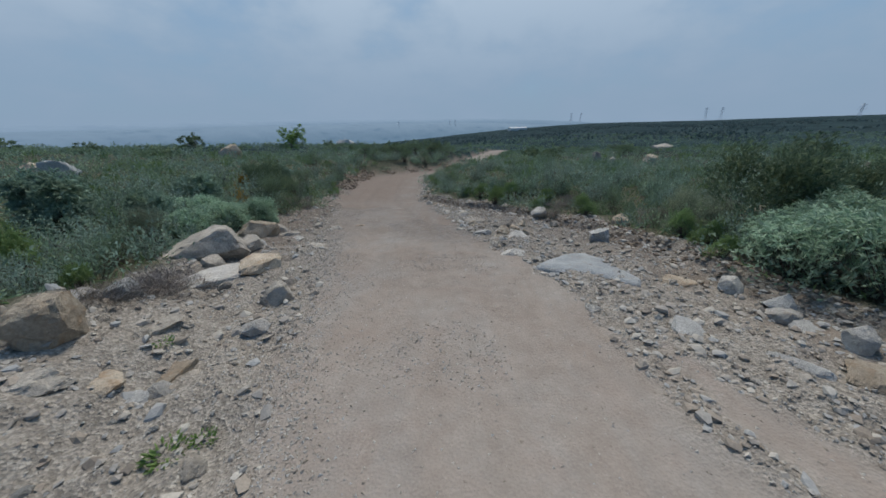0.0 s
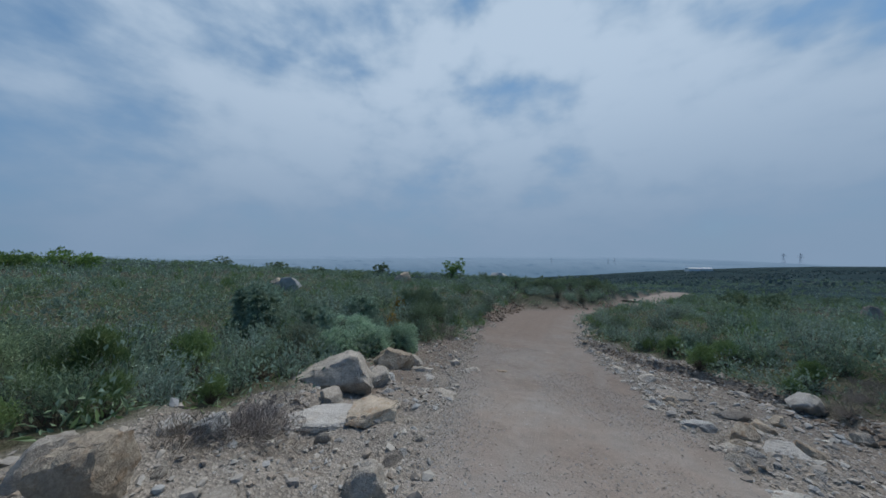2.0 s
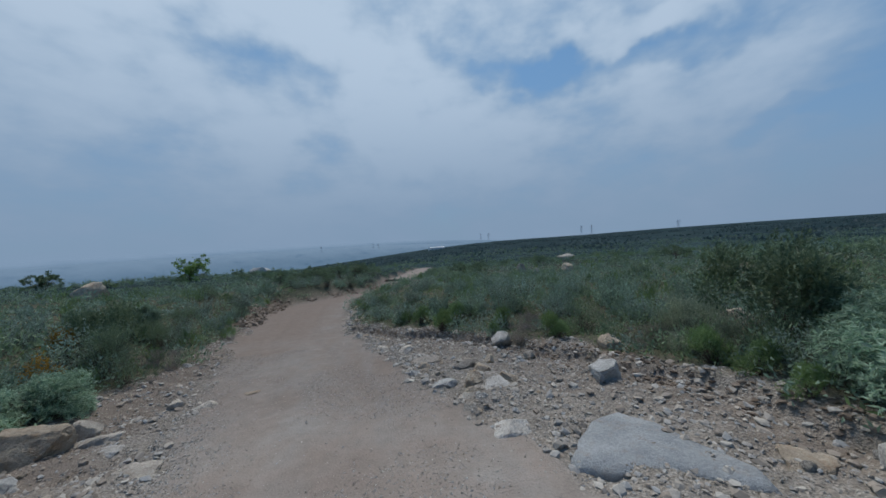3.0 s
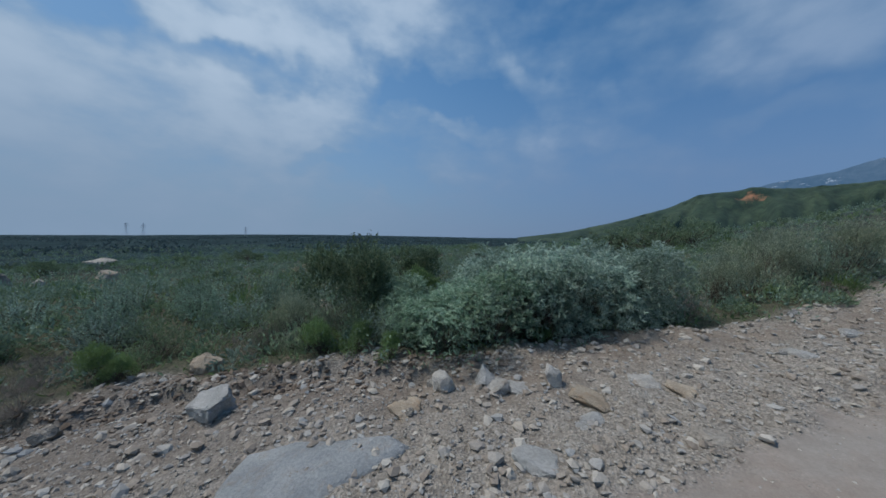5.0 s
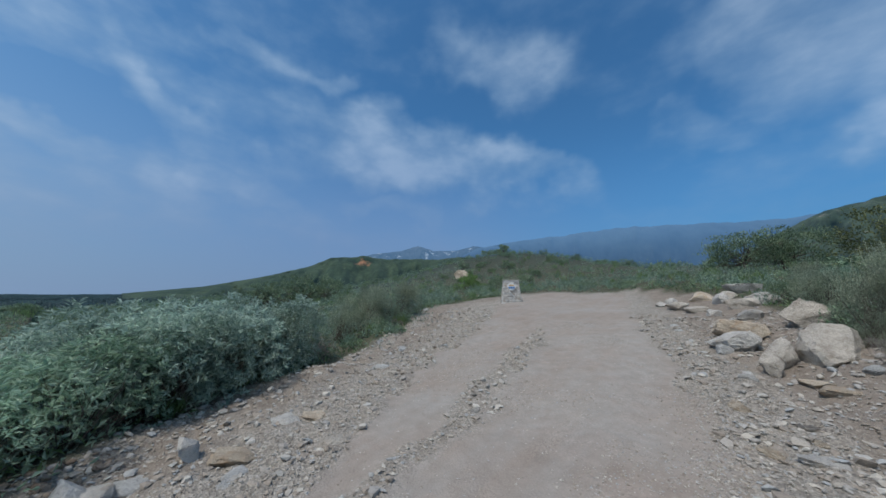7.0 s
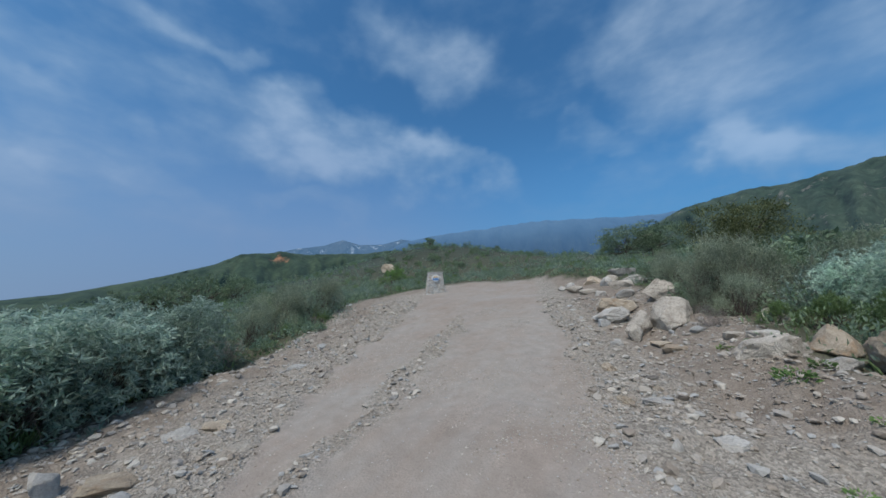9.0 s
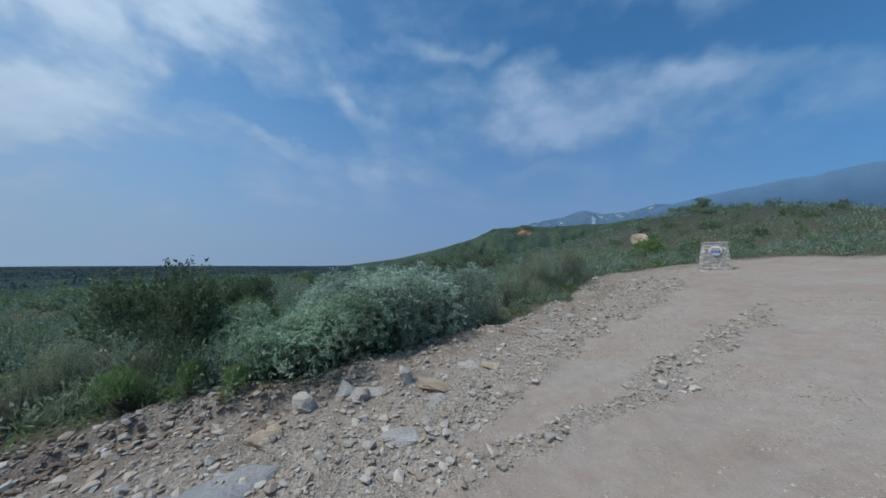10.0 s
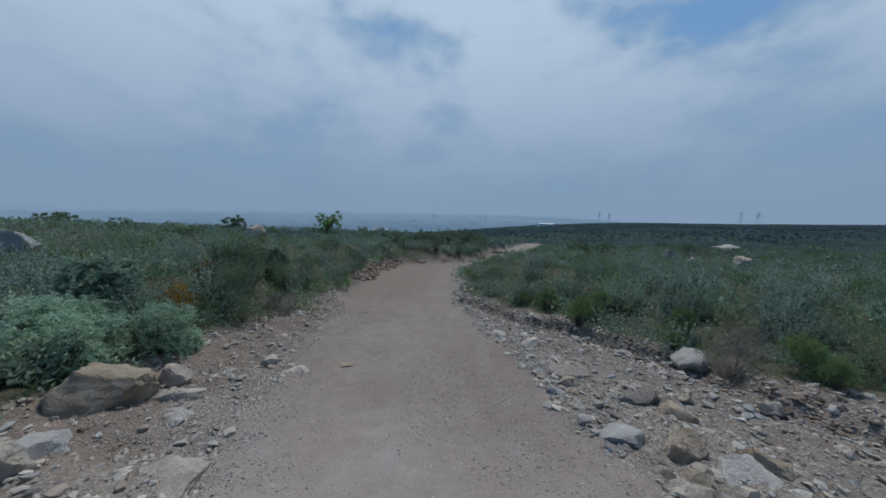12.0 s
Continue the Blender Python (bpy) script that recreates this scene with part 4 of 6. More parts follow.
for row in (
    # seed, x, y, (width, depth, height), material, turn, label, sunk, tilt
    (1, -4.72, 5.62, (1.42, 0.92, 0.92), ROCK_GREY, 18, "large grey granite boulder leaning on the track bank", 0.22, (0, 0)),
    (2, -4.78, 7.35, (0.95, 0.74, 0.68), ROCK_TAN, 15, "brown rounded granite boulder beside sage bushes", 0.20, (0, 0)),
    (3, -3.32, 4.90, (0.74, 0.55, 0.34), ROCK_TAN, 70, "flat-topped tan rock on the track shoulder", 0.25, (4, 0)),
    (4, -3.84, 4.48, (0.90, 0.58, 0.30), ROCK_WHITE, 20, "flat pale rock half buried in dirt", 0.35, (0, 5)),
    (5, -4.25, 5.02, (0.42, 0.32, 0.26), ROCK_GREY, 120, "small grey rock under the large boulder", 0.30, (0, 0)),
    (6, -4.30, 6.22, (0.58, 0.40, 0.34), ROCK_GREY, 60, "grey rock wedged between boulders", 0.30, (0, 0)),
    (7, -2.38, 3.70, (0.40, 0.32, 0.30), ROCK_GREY, 10, "angular grey stone on the shoulder", 0.25, (0, 0)),
    (8, -3.53, 2.25, (0.50, 0.44, 0.60), ROCK_TAN, 115, "orange-brown granite boulder among dirt", 0.20, (0, 0)),
    (9, -3.97, 2.14, (0.34, 0.32, 0.38), ROCK_GREY, 80, "pale grey boulder beside grass", 0.25, (0, 0)),
    (10, -3.85, 3.12, (0.46, 0.22, 0.34), ROCK_BLUE, 25, "blue-grey slab leaning on the bank", 0.25, (0, -22)),
    (104, -4.12, 2.96, (0.34, 0.28, 0.26), ROCK_WHITE, 10, "pale stone beside a leaning slab", 0.25, (0, 0)),
    (11, -2.72, 1.80, (0.46, 0.30, 0.12), ROCK_BLUE, 60, "flat blue-grey stone lying in gravel", 0.62, (0, 0)),
    (12, -3.00, 1.86, (0.52, 0.34, 0.22), ROCK_TAN, 15, "flat tan stone lying in gravel", 0.40, (0, 0)),
    (13, -4.65, 8.10, (0.42, 0.30, 0.30), ROCK_GREY, 0, "grey stone beside the brown boulder", 0.25, (0, 0)),
    (14, -4.25, 7.72, (0.55, 0.28, 0.20), ROCK_GREY, 25, "low grey stone beside the brown boulder", 0.30, (0, 0)),
    (15, -3.35, 8.85, (0.42, 0.32, 0.18), ROCK_GREY, 45, "low grey stone set in the dirt", 0.55, (0, 0)),
    (16, -3.98, 9.10, (0.28, 0.22, 0.18), ROCK_GREY, 85, "small grey stone on the dirt", 0.30, (0, 0)),
    (17, -3.05, 6.42, (0.62, 0.48, 0.16), ROCK_GREY, 5, "flat tan stone bedded in gravel", 0.45, (0, 0)),
    (18, 3.50, 6.72, (0.60, 0.50, 0.42), ROCK_BLUE, 75, "pale blue-grey rock on the rubble bank", 0.22, (0, 10)),
    (19, 4.55, 7.85, (0.58, 0.46, 0.36), ROCK_TAN, 75, "tan rock in front of dry brush", 0.30, (0, 0)),
    (20, 7.85, 7.75, (0.75, 0.60, 0.62), ROCK_TAN, 60, "tan boulder among shrubs", 0.20, (0, 0)),
    (21, 3.02, 10.1, (0.46, 0.42, 0.40), ROCK_WHITE, 10, "rounded white rock at the edge of the brush", 0.20, (0, 0)),
    (22, 1.66, 8.78, (0.46, 0.26, 0.24), ROCK_DARK, 20, "dark oval stone on the rubble", 0.18, (0, 0)),
    (23, 2.26, 8.86, (0.26, 0.22, 0.20), ROCK_TAN, 50, "small tan stone on the rubble", 0.25, (0, 0)),
    (24, 4.02, 3.88, (0.36, 0.30, 0.24), ROCK_WHITE, 30, "white granite stone below a sage bush", 0.32, (0, 0)),
    (25, 4.18, 3.34, (0.24, 0.30, 0.26), ROCK_BLUE, 70, "upright grey stone below a sage bush", 0.22, (0, 12)),
    (26, 4.08, 3.14, (0.36, 0.30, 0.24), ROCK_WHITE, 10, "pale round stone below a sage bush", 0.30, (0, 0)),
    (27, 3.82, 2.14, (0.62, 0.36, 0.20), ROCK_TAN, 25, "long flat tan rock in the rubble", 0.35, (0, 0)),
    (29, 1.28, 5.75, (0.66, 0.46, 0.24), ROCK_WHITE, 15, "pale low rock at the edge of the track", 0.48, (0, 0)),
    (30, 2.68, 2.90, (0.36, 0.28, 0.16), ROCK_BLUE, 40, "small flat blue-grey stone in gravel", 0.45, (0, 0)),
    (32, -1.30, -6.10, (1.15, 0.70, 0.55), ROCK_TAN, 12, "slab-shaped tan boulder in a rock pile", 0.18, (0, -8)),
    (33, -2.18, -4.30, (0.96, 0.78, 0.74), ROCK_GREY, 50, "large pale boulder with dark stains", 0.20, (0, 0)),
    (34, -1.15, -5.00, (0.70, 0.52, 0.46), ROCK_WHITE, 0, "pale rounded boulder in a rock pile", 0.22, (0, 0)),
    (35, -2.50, -6.90, (0.85, 0.70, 0.66), ROCK_GREY, 20, "grey boulder at the back of a rock pile", 0.20, (0, 0)),
    (36, -1.62, -4.22, (0.46, 0.40, 0.46), ROCK_GREY, 75, "angular grey rock in a rock pile", 0.20, (0, 15)),
    (37, -0.88, -4.72, (0.28, 0.24, 0.20), ROCK_BLUE, 30, "small blue-grey stone in a rock pile", 0.25, (0, 0)),
    (38, -2.78, -2.08, (0.66, 0.46, 0.42), ROCK_GREY, 15, "long pale grey boulder on the dirt bank", 0.18, (0, 0)),
    (39, -1.30, -1.05, (0.34, 0.24, 0.12), ROCK_WHITE, 15, "small flat pale stone on the dirt", 0.40, (0, 0)),
    (40, -0.10, -10.9, (0.62, 0.44, 0.36), ROCK_GREY, 25, "grey rock at the edge of the clearing", 0.22, (0, 0)),
    (41, 0.50, -11.6, (0.46, 0.36, 0.28), ROCK_WHITE, 60, "pale rock at the edge of the clearing", 0.22, (0, 0)),
    (42, -0.85, -12.8, (0.80, 0.55, 0.42), ROCK_TAN, 5, "tan rock at the edge of the clearing", 0.22, (0, 0)),
    (43, -2.20, -13.6, (1.25, 0.80, 0.62), ROCK_WHITE, 10, "flat-topped pale boulder on the rise", 0.15, (0, 0)),
    (44, -1.90, -10.2, (0.90, 0.60, 0.50), ROCK_GREY, 45, "grey flat rock on the rubble bank", 0.25, (0, 0)),
    (45, -1.40, -11.8, (0.75, 0.60, 0.50), ROCK_WHITE, 80, "pale rock on the rubble bank", 0.25, (0, 0)),
    (46, -3.52, -2.20, (0.54, 0.44, 0.42), ROCK_TAN, 10, "reddish-tan boulder beside shrubs", 0.20, (0, 0)),
    (47, -3.85, -1.45, (0.86, 0.66, 0.66), ROCK_TAN, 70, "large rounded pinkish boulder on the dirt bank", 0.22, (0, 0)),
    (93, -3.30, -1.68, (0.36, 0.26, 0.18), ROCK_WHITE, 20, "pale block between boulders and weeds", 0.25, (0, 0)),
    (94, -3.05, -2.80, (0.36, 0.26, 0.18), ROCK_WHITE, 15, "flat pale rock bedded in the dirt bank", 0.30, (0, 0)),
    (95, -2.75, -3.00, (0.40, 0.30, 0.16), ROCK_GREY, 60, "flat grey rock bedded in the dirt bank", 0.30, (0, 0)),
    (96, -1.00, -9.3, (0.50, 0.38, 0.30), ROCK_WHITE, 40, "pale rock on the rubble bank", 0.25, (0, 0)),
    (97, -0.55, -10.1, (0.55, 0.40, 0.30), ROCK_GREY, 10, "grey rock on the rubble bank", 0.25, (0, 0)),
    (98, -1.75, -8.5, (0.60, 0.45, 0.34), ROCK_WHITE, 75, "pale rock on the rubble bank", 0.25, (0, 0)),
    (99, -2.45, -11.2, (0.75, 0.50, 0.40), ROCK_WHITE, 5, "pale rock on the rubble bank", 0.25, (0, 0)),
    (100, -1.55, -12.6, (0.60, 0.45, 0.35), ROCK_GREY, 35, "grey rock on the rubble bank", 0.25, (0, 0)),
    (101, 0.15, -12.6, (0.50, 0.36, 0.30), ROCK_WHITE, 55, "pale rock at the edge of the clearing", 0.25, (0, 0)),
    (102, -1.95, -3.05, (0.42, 0.30, 0.20), ROCK_TAN, 30, "flat tan rock at the foot of the rock pile", 0.35, (0, 0)),
    (103, -1.42, -3.85, (0.36, 0.30, 0.40), ROCK_GREY, 15, "upright grey rock leaning on a boulder", 0.2, (0, 18)),
    (48, -17.2, 14.0, (1.25, 0.6, 0.80), ROCK_BLUE, 20, "pale grey boulder in the scrub field", 0.10, (0, 12)),
    (49, -18.6, 14.1, (1.1, 0.7, 0.65), ROCK_TAN, 5, "tan boulder in the scrub field", 0.15, (0, 0)),
    (50, -20.5, 30.6, (1.7, 1.1, 1.3), ROCK_TAN, 30, "tan boulder in the scrub field", 0.15, (0, 0)),
    (51, -30.0, 98.0, (5.0, 3.0, 3.0), ROCK_WHITE, 0, "pale rock outcrop on the field's crest", 0.15, (0, 0)),
    (52, 12.8, 27.7, (1.0, 0.7, 1.1), ROCK_DARK, 30, "dark brown boulder among sage", 0.15, (0, 0)),
    (53, 14.0, 27.2, (0.7, 0.5, 0.8), ROCK_GREY, 60, "grey boulder among sage", 0.15, (0, 0)),
    (54, 17.6, 28.0, (1.3, 0.8, 0.9), ROCK_TAN, 10, "tan boulder among sage", 0.15, (0, 0)),
    (55, 33.0, 50.0, (3.0, 1.8, 1.1), ROCK_GREY, 10, "grey rock outcrop in the scrub", 0.15, (0, 0)),
    (60, 0.99, 7.78, (0.46, 0.36, 0.24), ROCK_BLUE, 20, "blue-grey block in the rubble beside the track", 0.40, (0, 6)),
    (61, 1.40, 7.55, (0.34, 0.28, 0.32), ROCK_TAN, 70, "tan broken block in the rubble", 0.35, (10, 0)),
    (62, 1.72, 7.25, (0.52, 0.42, 0.22), ROCK_WHITE, 35, "pale flat slab tilted in the rubble", 0.40, (12, -8)),
    (63, 1.15, 7.02, (0.32, 0.27, 0.20), ROCK_GREY, 10, "grey stone in the rubble beside the track", 0.40, (0, 0)),
    (64, 2.00, 7.42, (0.32, 0.26, 0.22), ROCK_TAN, 130, "tan stone in the rubble", 0.35, (0, 0)),
    (65, -0.05, 11.8, (0.46, 0.36, 0.20), ROCK_GREY, 15, "low grey stone at the edge of the dirt", 0.45, (0, 0)),
    (66, 0.60, 11.2, (0.44, 0.34, 0.22), ROCK_GREY, 50, "low grey stone at the edge of the dirt", 0.42, (0, 0)),
    (67, 0.86, 9.55, (0.58, 0.40, 0.22), ROCK_DARK, 12, "dark flat stone on the rubble", 0.30, (0, 0)),
    (68, 0.84, 9.10, (0.30, 0.26, 0.20), ROCK_TAN, 40, "small tan stone on the rubble", 0.30, (0, 0)),
    (69, 1.90, 8.40, (0.42, 0.26, 0.20), ROCK_TAN, 120, "long tan stone on the rubble", 0.35, (0, 0)),
    (70, 3.12, 8.60, (0.27, 0.24, 0.20), ROCK_GREY, 30, "round grey stone below the brush", 0.30, (0, 0)),
    (71, -2.75, 9.25, (0.34, 0.24, 0.12), ROCK_TAN, 25, "small tan stone flush with the dirt", 0.60, (0, 0)),
    (73, -3.82, 7.35, (0.36, 0.28, 0.14), ROCK_WHITE, 5, "flat pale stone in gravel", 0.40, (0, 0)),
    (74, -4.42, 6.62, (0.40, 0.32, 0.24), ROCK_BLUE, 40, "blue-grey stone at the foot of the bank", 0.35, (0, 0)),
    (75, 4.10, 2.50, (0.14, 0.22, 0.30), ROCK_WHITE, 60, "pale upright shard in the rubble", 0.30, (0, 20)),
    (76, 4.08, 2.92, (0.34, 0.28, 0.16), ROCK_BLUE, 20, "flat blue-grey stone below a sage bush", 0.35, (0, 0)),
    (77, 4.22, 1.38, (0.42, 0.34, 0.16), ROCK_WHITE, 80, "pale flat stone in the rubble", 0.42, (0, 0)),
    (78, 4.04, 1.00, (0.36, 0.28, 0.16), ROCK_TAN, 15, "flat tan stone in the rubble", 0.40, (0, 0)),
    (79, 3.12, 1.28, (0.32, 0.28, 0.14), ROCK_GREY, 55, "flat grey stone in the rubble", 0.42, (0, 0)),
    (80, 4.94, -1.05, (0.36, 0.26, 0.14), ROCK_BLUE, 25, "blue-grey stone beside the washed lane", 0.38, (0, 0)),
    (81, 5.70, -2.42, (0.34, 0.26, 0.14), ROCK_BLUE, 70, "blue-grey stone below dry brush", 0.38, (0, 0)),
    (82, -1.78, -0.25, (0.30, 0.22, 0.12), ROCK_WHITE, 40, "small pale stone on the dirt", 0.40, (0, 0)),
    (84, -1.92, -3.40, (0.52, 0.36, 0.16), ROCK_TAN, 15, "flat tan rock below the rock pile", 0.35, (0, 0)),
    (85, -3.60, -3.85, (0.50, 0.40, 0.30), ROCK_GREY, 75, "grey rock below the shrubs", 0.30, (0, 0)),
    (86, 3.30, 2.30, (0.42, 0.26, 0.14), ROCK_BLUE, 115, "flat blue-grey stone in the rubble", 0.42, (0, 0)),
    (87, 3.55, 4.30, (0.44, 0.34, 0.12), ROCK_TAN, 30, "flat tan stone beside the bedrock slab", 0.45, (0, 0)),
    (88, -3.32, 1.70, (0.58, 0.36, 0.22), ROCK_GREY, 28, "long grey rock half buried in dirt", 0.40, (0, 0)),
    (89, -2.64, 2.24, (0.34, 0.24, 0.14), ROCK_TAN, 75, "flat tan stone at the edge of the gravel", 0.40, (0, 0)),
    (90, -2.28, 2.98, (0.30, 0.22, 0.18), ROCK_WHITE, 12, "pale angular stone on the shoulder", 0.30, (0, 0)),
    (91, -3.12, 2.68, (0.38, 0.30, 0.14), ROCK_GREY, 45, "flat grey stone bedded in gravel", 0.45, (0, 0)),
    (92, -1.74, 1.30, (0.19, 0.16, 0.12), ROCK_GREY, 20, "grey stone at the edge of the track", 0.35, (0, 0)),
    (57, 23.0, -30.0, (1.8, 1.2, 1.3), ROCK_TAN, 0, "tan boulder on the green knoll", 0.15, (0, 0)),
):
    seed, x, y, size, mat, turn, label, sunk, tilt = row
    shape = ()
    if seed == 2:
        shape = (((0.25, -0.80, 0.42), 0.42), ((-0.75, -0.1, 0.60), 0.50), ((0.3, 0.2, 0.93), 0.52), ((0.9, 0.1, 0.2), 0.70))
    elif seed == 8:
        shape = (((0.1, -0.98, 0.05), 0.50), ((0.95, -0.1, 0.2), 0.55), ((-0.1, 0.0, 1.0), 0.55))
    elif seed == 1:
        shape = (((-0.52, -0.12, 0.84), 0.33), ((0.10, 0.1, 0.99), 0.58), ((0.90, -0.10, 0.40), 0.66), ((0.10, -0.90, 0.42), 0.46), ((0.2, -0.8, -0.55), 0.5))
    elif "flat" in label or "slab" in label:
        shape = (((0.10, -0.06, 1.0), 0.36), ((-0.14, 0.10, 1.0), 0.40))
    sit_rock("boulder" if max(size) > 0.6 else "rock", seed, x, y, size, mat, turn, label, sunk, tilt, group=BIG, faces=shape)


def bedrock_slab():
    """The broad blue-grey slab that lies flush in the right-hand shoulder."""
    outline = ((1.52, 4.88), (1.75, 5.15), (2.25, 5.50), (2.68, 5.58), (2.86, 5.20), (2.92, 4.75), (3.02, 4.30), (2.86, 4.08), (2.58, 4.22), (2.36, 4.50), (2.08, 4.58), (1.80, 4.66))
    bm = bmesh.new()
    cx, cy = 2.3, 4.85
    rings = []
    for k, (grow, drop) in enumerate(((1.06, -0.20), (1.02, -0.030), (0.95, 0.005), (0.62, 0.022), (0.28, 0.028))):
        ring = []
        for i in range(len(outline) * 3):
            p, q, f = outline[i // 3], outline[(i // 3 + 1) % len(outline)], (i % 3) / 3
            x, y = p[0] + (q[0] - p[0]) * f, p[1] + (q[1] - p[1]) * f
            jig = 0.035 * noise.noise((x * 4, y * 4, 3.0)) * (k < 3)
            x, y = cx + (x - cx) * (grow + jig), cy + (y - cy) * (grow + jig)
            base = -0.27 - 0.09 * (y - 4.85)
            ring.append(bm.verts.new((x, y, base + drop + 0.018 * noise.noise((x * 3, y * 3, 8.0)))))
        rings.append(ring)
    n = len(rings[0])
    for a, b in zip(rings, rings[1:]):
        for i in range(n):
            bm.faces.new((a[i], a[(i + 1) % n], b[(i + 1) % n], b[i]))
    top = bm.verts.new((cx, cy, -0.24))
    for i in range(n):
        bm.faces.new((rings[-1][i], rings[-1][(i + 1) % n], top))
    for f in bm.faces:
        f.smooth = True
    me = link_mesh("rock_slab", bm, ROCK_SLAB)
    mid = Vector((cx, cy, -0.3))
    me.transform(Matrix.Translation(-mid))
    ob = new("rock_slab", me)
    ob.location = mid
    tagged(ob, "broad flat blue-grey bedrock slab flush with the gravel", "rock", BIG)


bedrock_slab()


def small_rock_meshes(count, name, seed, detail=2):
    made = []
    for k in range(count):
        rng = random.Random(seed + k)
        size = (1.0, rng.uniform(0.65, 0.95), rng.uniform(0.42, 0.75))
        made.append(link_mesh(name, rock_bmesh(seed + k, size, 8, detail, 0.12), ROCK_SET[k % 5]))
    return made


def scatter_stones():
    """Fist- to head-sized stones on both shoulders, each one a thing of its own."""
    rng = random.Random(77)
    shapes = small_rock_meshes(20, "stone", 500)
    names = ["grey angular stone lying on the gravel shoulder", "tan angular stone lying on the gravel shoulder", "blue-grey stone lying on the gravel shoulder", "pale granite stone lying on the gravel shoulder", "dark schist stone lying on the gravel shoulder"]
    placed = 0
    while placed < 290:
        y = rng.uniform(-10, 14) if rng.random() < 0.8 else rng.uniform(14, 30)
        side = rng.random() < 0.60
        if placed < 45:
            y, side = rng.uniform(7.5, 19), True
        if side:
            lo, hi = np.interp(y, RIGHT_Y, RIGHT_X) + 0.1, np.interp(y, BARE_R_Y, BARE_R_X) + 0.1
        else:
            lo, hi = np.interp(y, BARE_L_Y, BARE_L_X) - 0.1, np.interp(y, LEFT_Y, LEFT_X) - 0.2
        if hi <= lo:
            continue
        x = rng.uniform(lo, hi)
        if side and (placed < 45 or rng.random() < 0.6):
            x = lo + abs(rng.gauss(0.1, 0.45))
        track, bare = masks(np.array([x]), np.array([y]))
        if track[0] > 0.35 or (1.3 < x < 3.2 and 3.9 < y < 5.8) or (1.4 < x < 2.7 and 1.7 < y < 3.0) or (y < 1.5 and 0 < x < 4.6 and rng.random() < 0.8):
            continue
        k = rng.randrange(20)
        if k % 5 == 4 and rng.random() < 0.6:
            k -= rng.choice((1, 3))
        size = 0.075 + 0.20 * rng.random() ** 2.3
        ob = new("stone", shapes[k])
        ob.matrix_world = pose(x, y, ground_at(x, y) - size * 0.05, rng.uniform(-12, 12), rng.uniform(-12, 12), rng.uniform(0, 360)) @ Matrix.Diagonal((size, size, size, 1))
        tagged(ob, names[k % 5], "stone", "loose stones along the track")
        placed += 1


scatter_stones()


# ---- plants ----
def frames_from(directions, rng):
    """Two axes square to each direction."""
    helper = rng.normal(size=directions.shape)
    a = np.cross(directions, helper)
    a /= np.linalg.norm(a, axis=1, keepdims=True) + 1e-9
    return a, np.cross(directions, a)


def leaves_at(points, directions, length, width, rng, fold=0.25):
    """Pointed leaves, two triangles each with a fold along the middle. Returns corners and triangles."""
    n = len(points)
    d = directions / (np.linalg.norm(directions, axis=1, keepdims=True) + 1e-9)
    a, b = frames_from(d, rng)
    L = (length * rng.uniform(0.7, 1.25, n))[:, None]
    Wd = (width * rng.uniform(0.7, 1.25, n))[:, None]
    mid = points + d * L * 0.45
    verts = np.stack([points, mid + a * Wd * 0.5 + b * Wd * fold, points + d * L - b * L * 0.08, mid - a * Wd * 0.5 + b * Wd * fold], 1).reshape(-1, 3)
    i = np.arange(n)[:, None] * 4
    faces = np.concatenate([i + np.array([[0, 1, 2]]), i + np.array([[0, 2, 3]])], 1).reshape(-1, 3)
    return verts, faces


def joined(pieces):
    verts, faces, at = [], [], 0
    for v, f in pieces:
        verts.append(v)
        faces.append(f + at)
        at += len(v)
    return np.concatenate(verts), np.concatenate(faces)


def twigs_from(roots, tips, thick, rng, bend=0.12):
    """Thin tapering three-sided stems, each in two bent stretches."""
    n = len(roots)
    mid = (roots + tips) / 2 + rng.normal(size=(n, 3)) * bend * np.linalg.norm(tips - roots, axis=1, keepdims=True)
    d = tips - roots
    d = d / (np.linalg.norm(d, axis=1, keepdims=True) + 1e-9)
    a, b = frames_from(d, rng)
    t = thick * rng.uniform(0.6, 1.3, n)[:, None]
    rings = []
    for at, s in ((roots, 1.0), (mid, 0.65)):
        for k in range(3):
            w = 2 * np.pi * k / 3
            rings.append(at + (a * np.cos(w) + b * np.sin(w)) * t * s)
    verts = np.stack([*rings, tips], 1).reshape(-1, 3)
    i = np.arange(n)[:, None] * 7
    tri = []
    for k in range(3):
        q = (k + 1) % 3
        tri += [[k, q, 3 + q], [k, 3 + q, 3 + k], [3 + k, 3 + q, 6]]
    faces = np.concatenate([i + np.array([t3]) for t3 in tri], 1).reshape(-1, 3)
    return verts, faces


def crown_points(n, size, rng, lumps=7, hollow=0.55, middle=0.42):
    """Points within an uneven, lumpy crown that stands on the ground, and the way outwards at each."""
    centres = rng.uniform(-1, 1, (lumps, 3)) * np.array([0.62, 0.62, 0.35]) + np.array([0, 0, middle])
    radii = rng.uniform(0.30, 0.55, lumps)
    pick = rng.integers(0, lumps, n)
    d = rng.normal(size=(n, 3))
    d /= np.linalg.norm(d, axis=1, keepdims=True)
    d[:, 2] = np.where(d[:, 2] < -0.5, -d[:, 2], d[:, 2])
    r = radii[pick] * (hollow + (1 - hollow) * rng.random(n) ** 0.5) * rng.uniform(0.85, 1.18, n)
    p = centres[pick] + d * r[:, None]
    p[:, 2] = np.abs(p[:, 2])
    return p * np.array([size[0] / 2, size[1] / 2, size[2]]), d


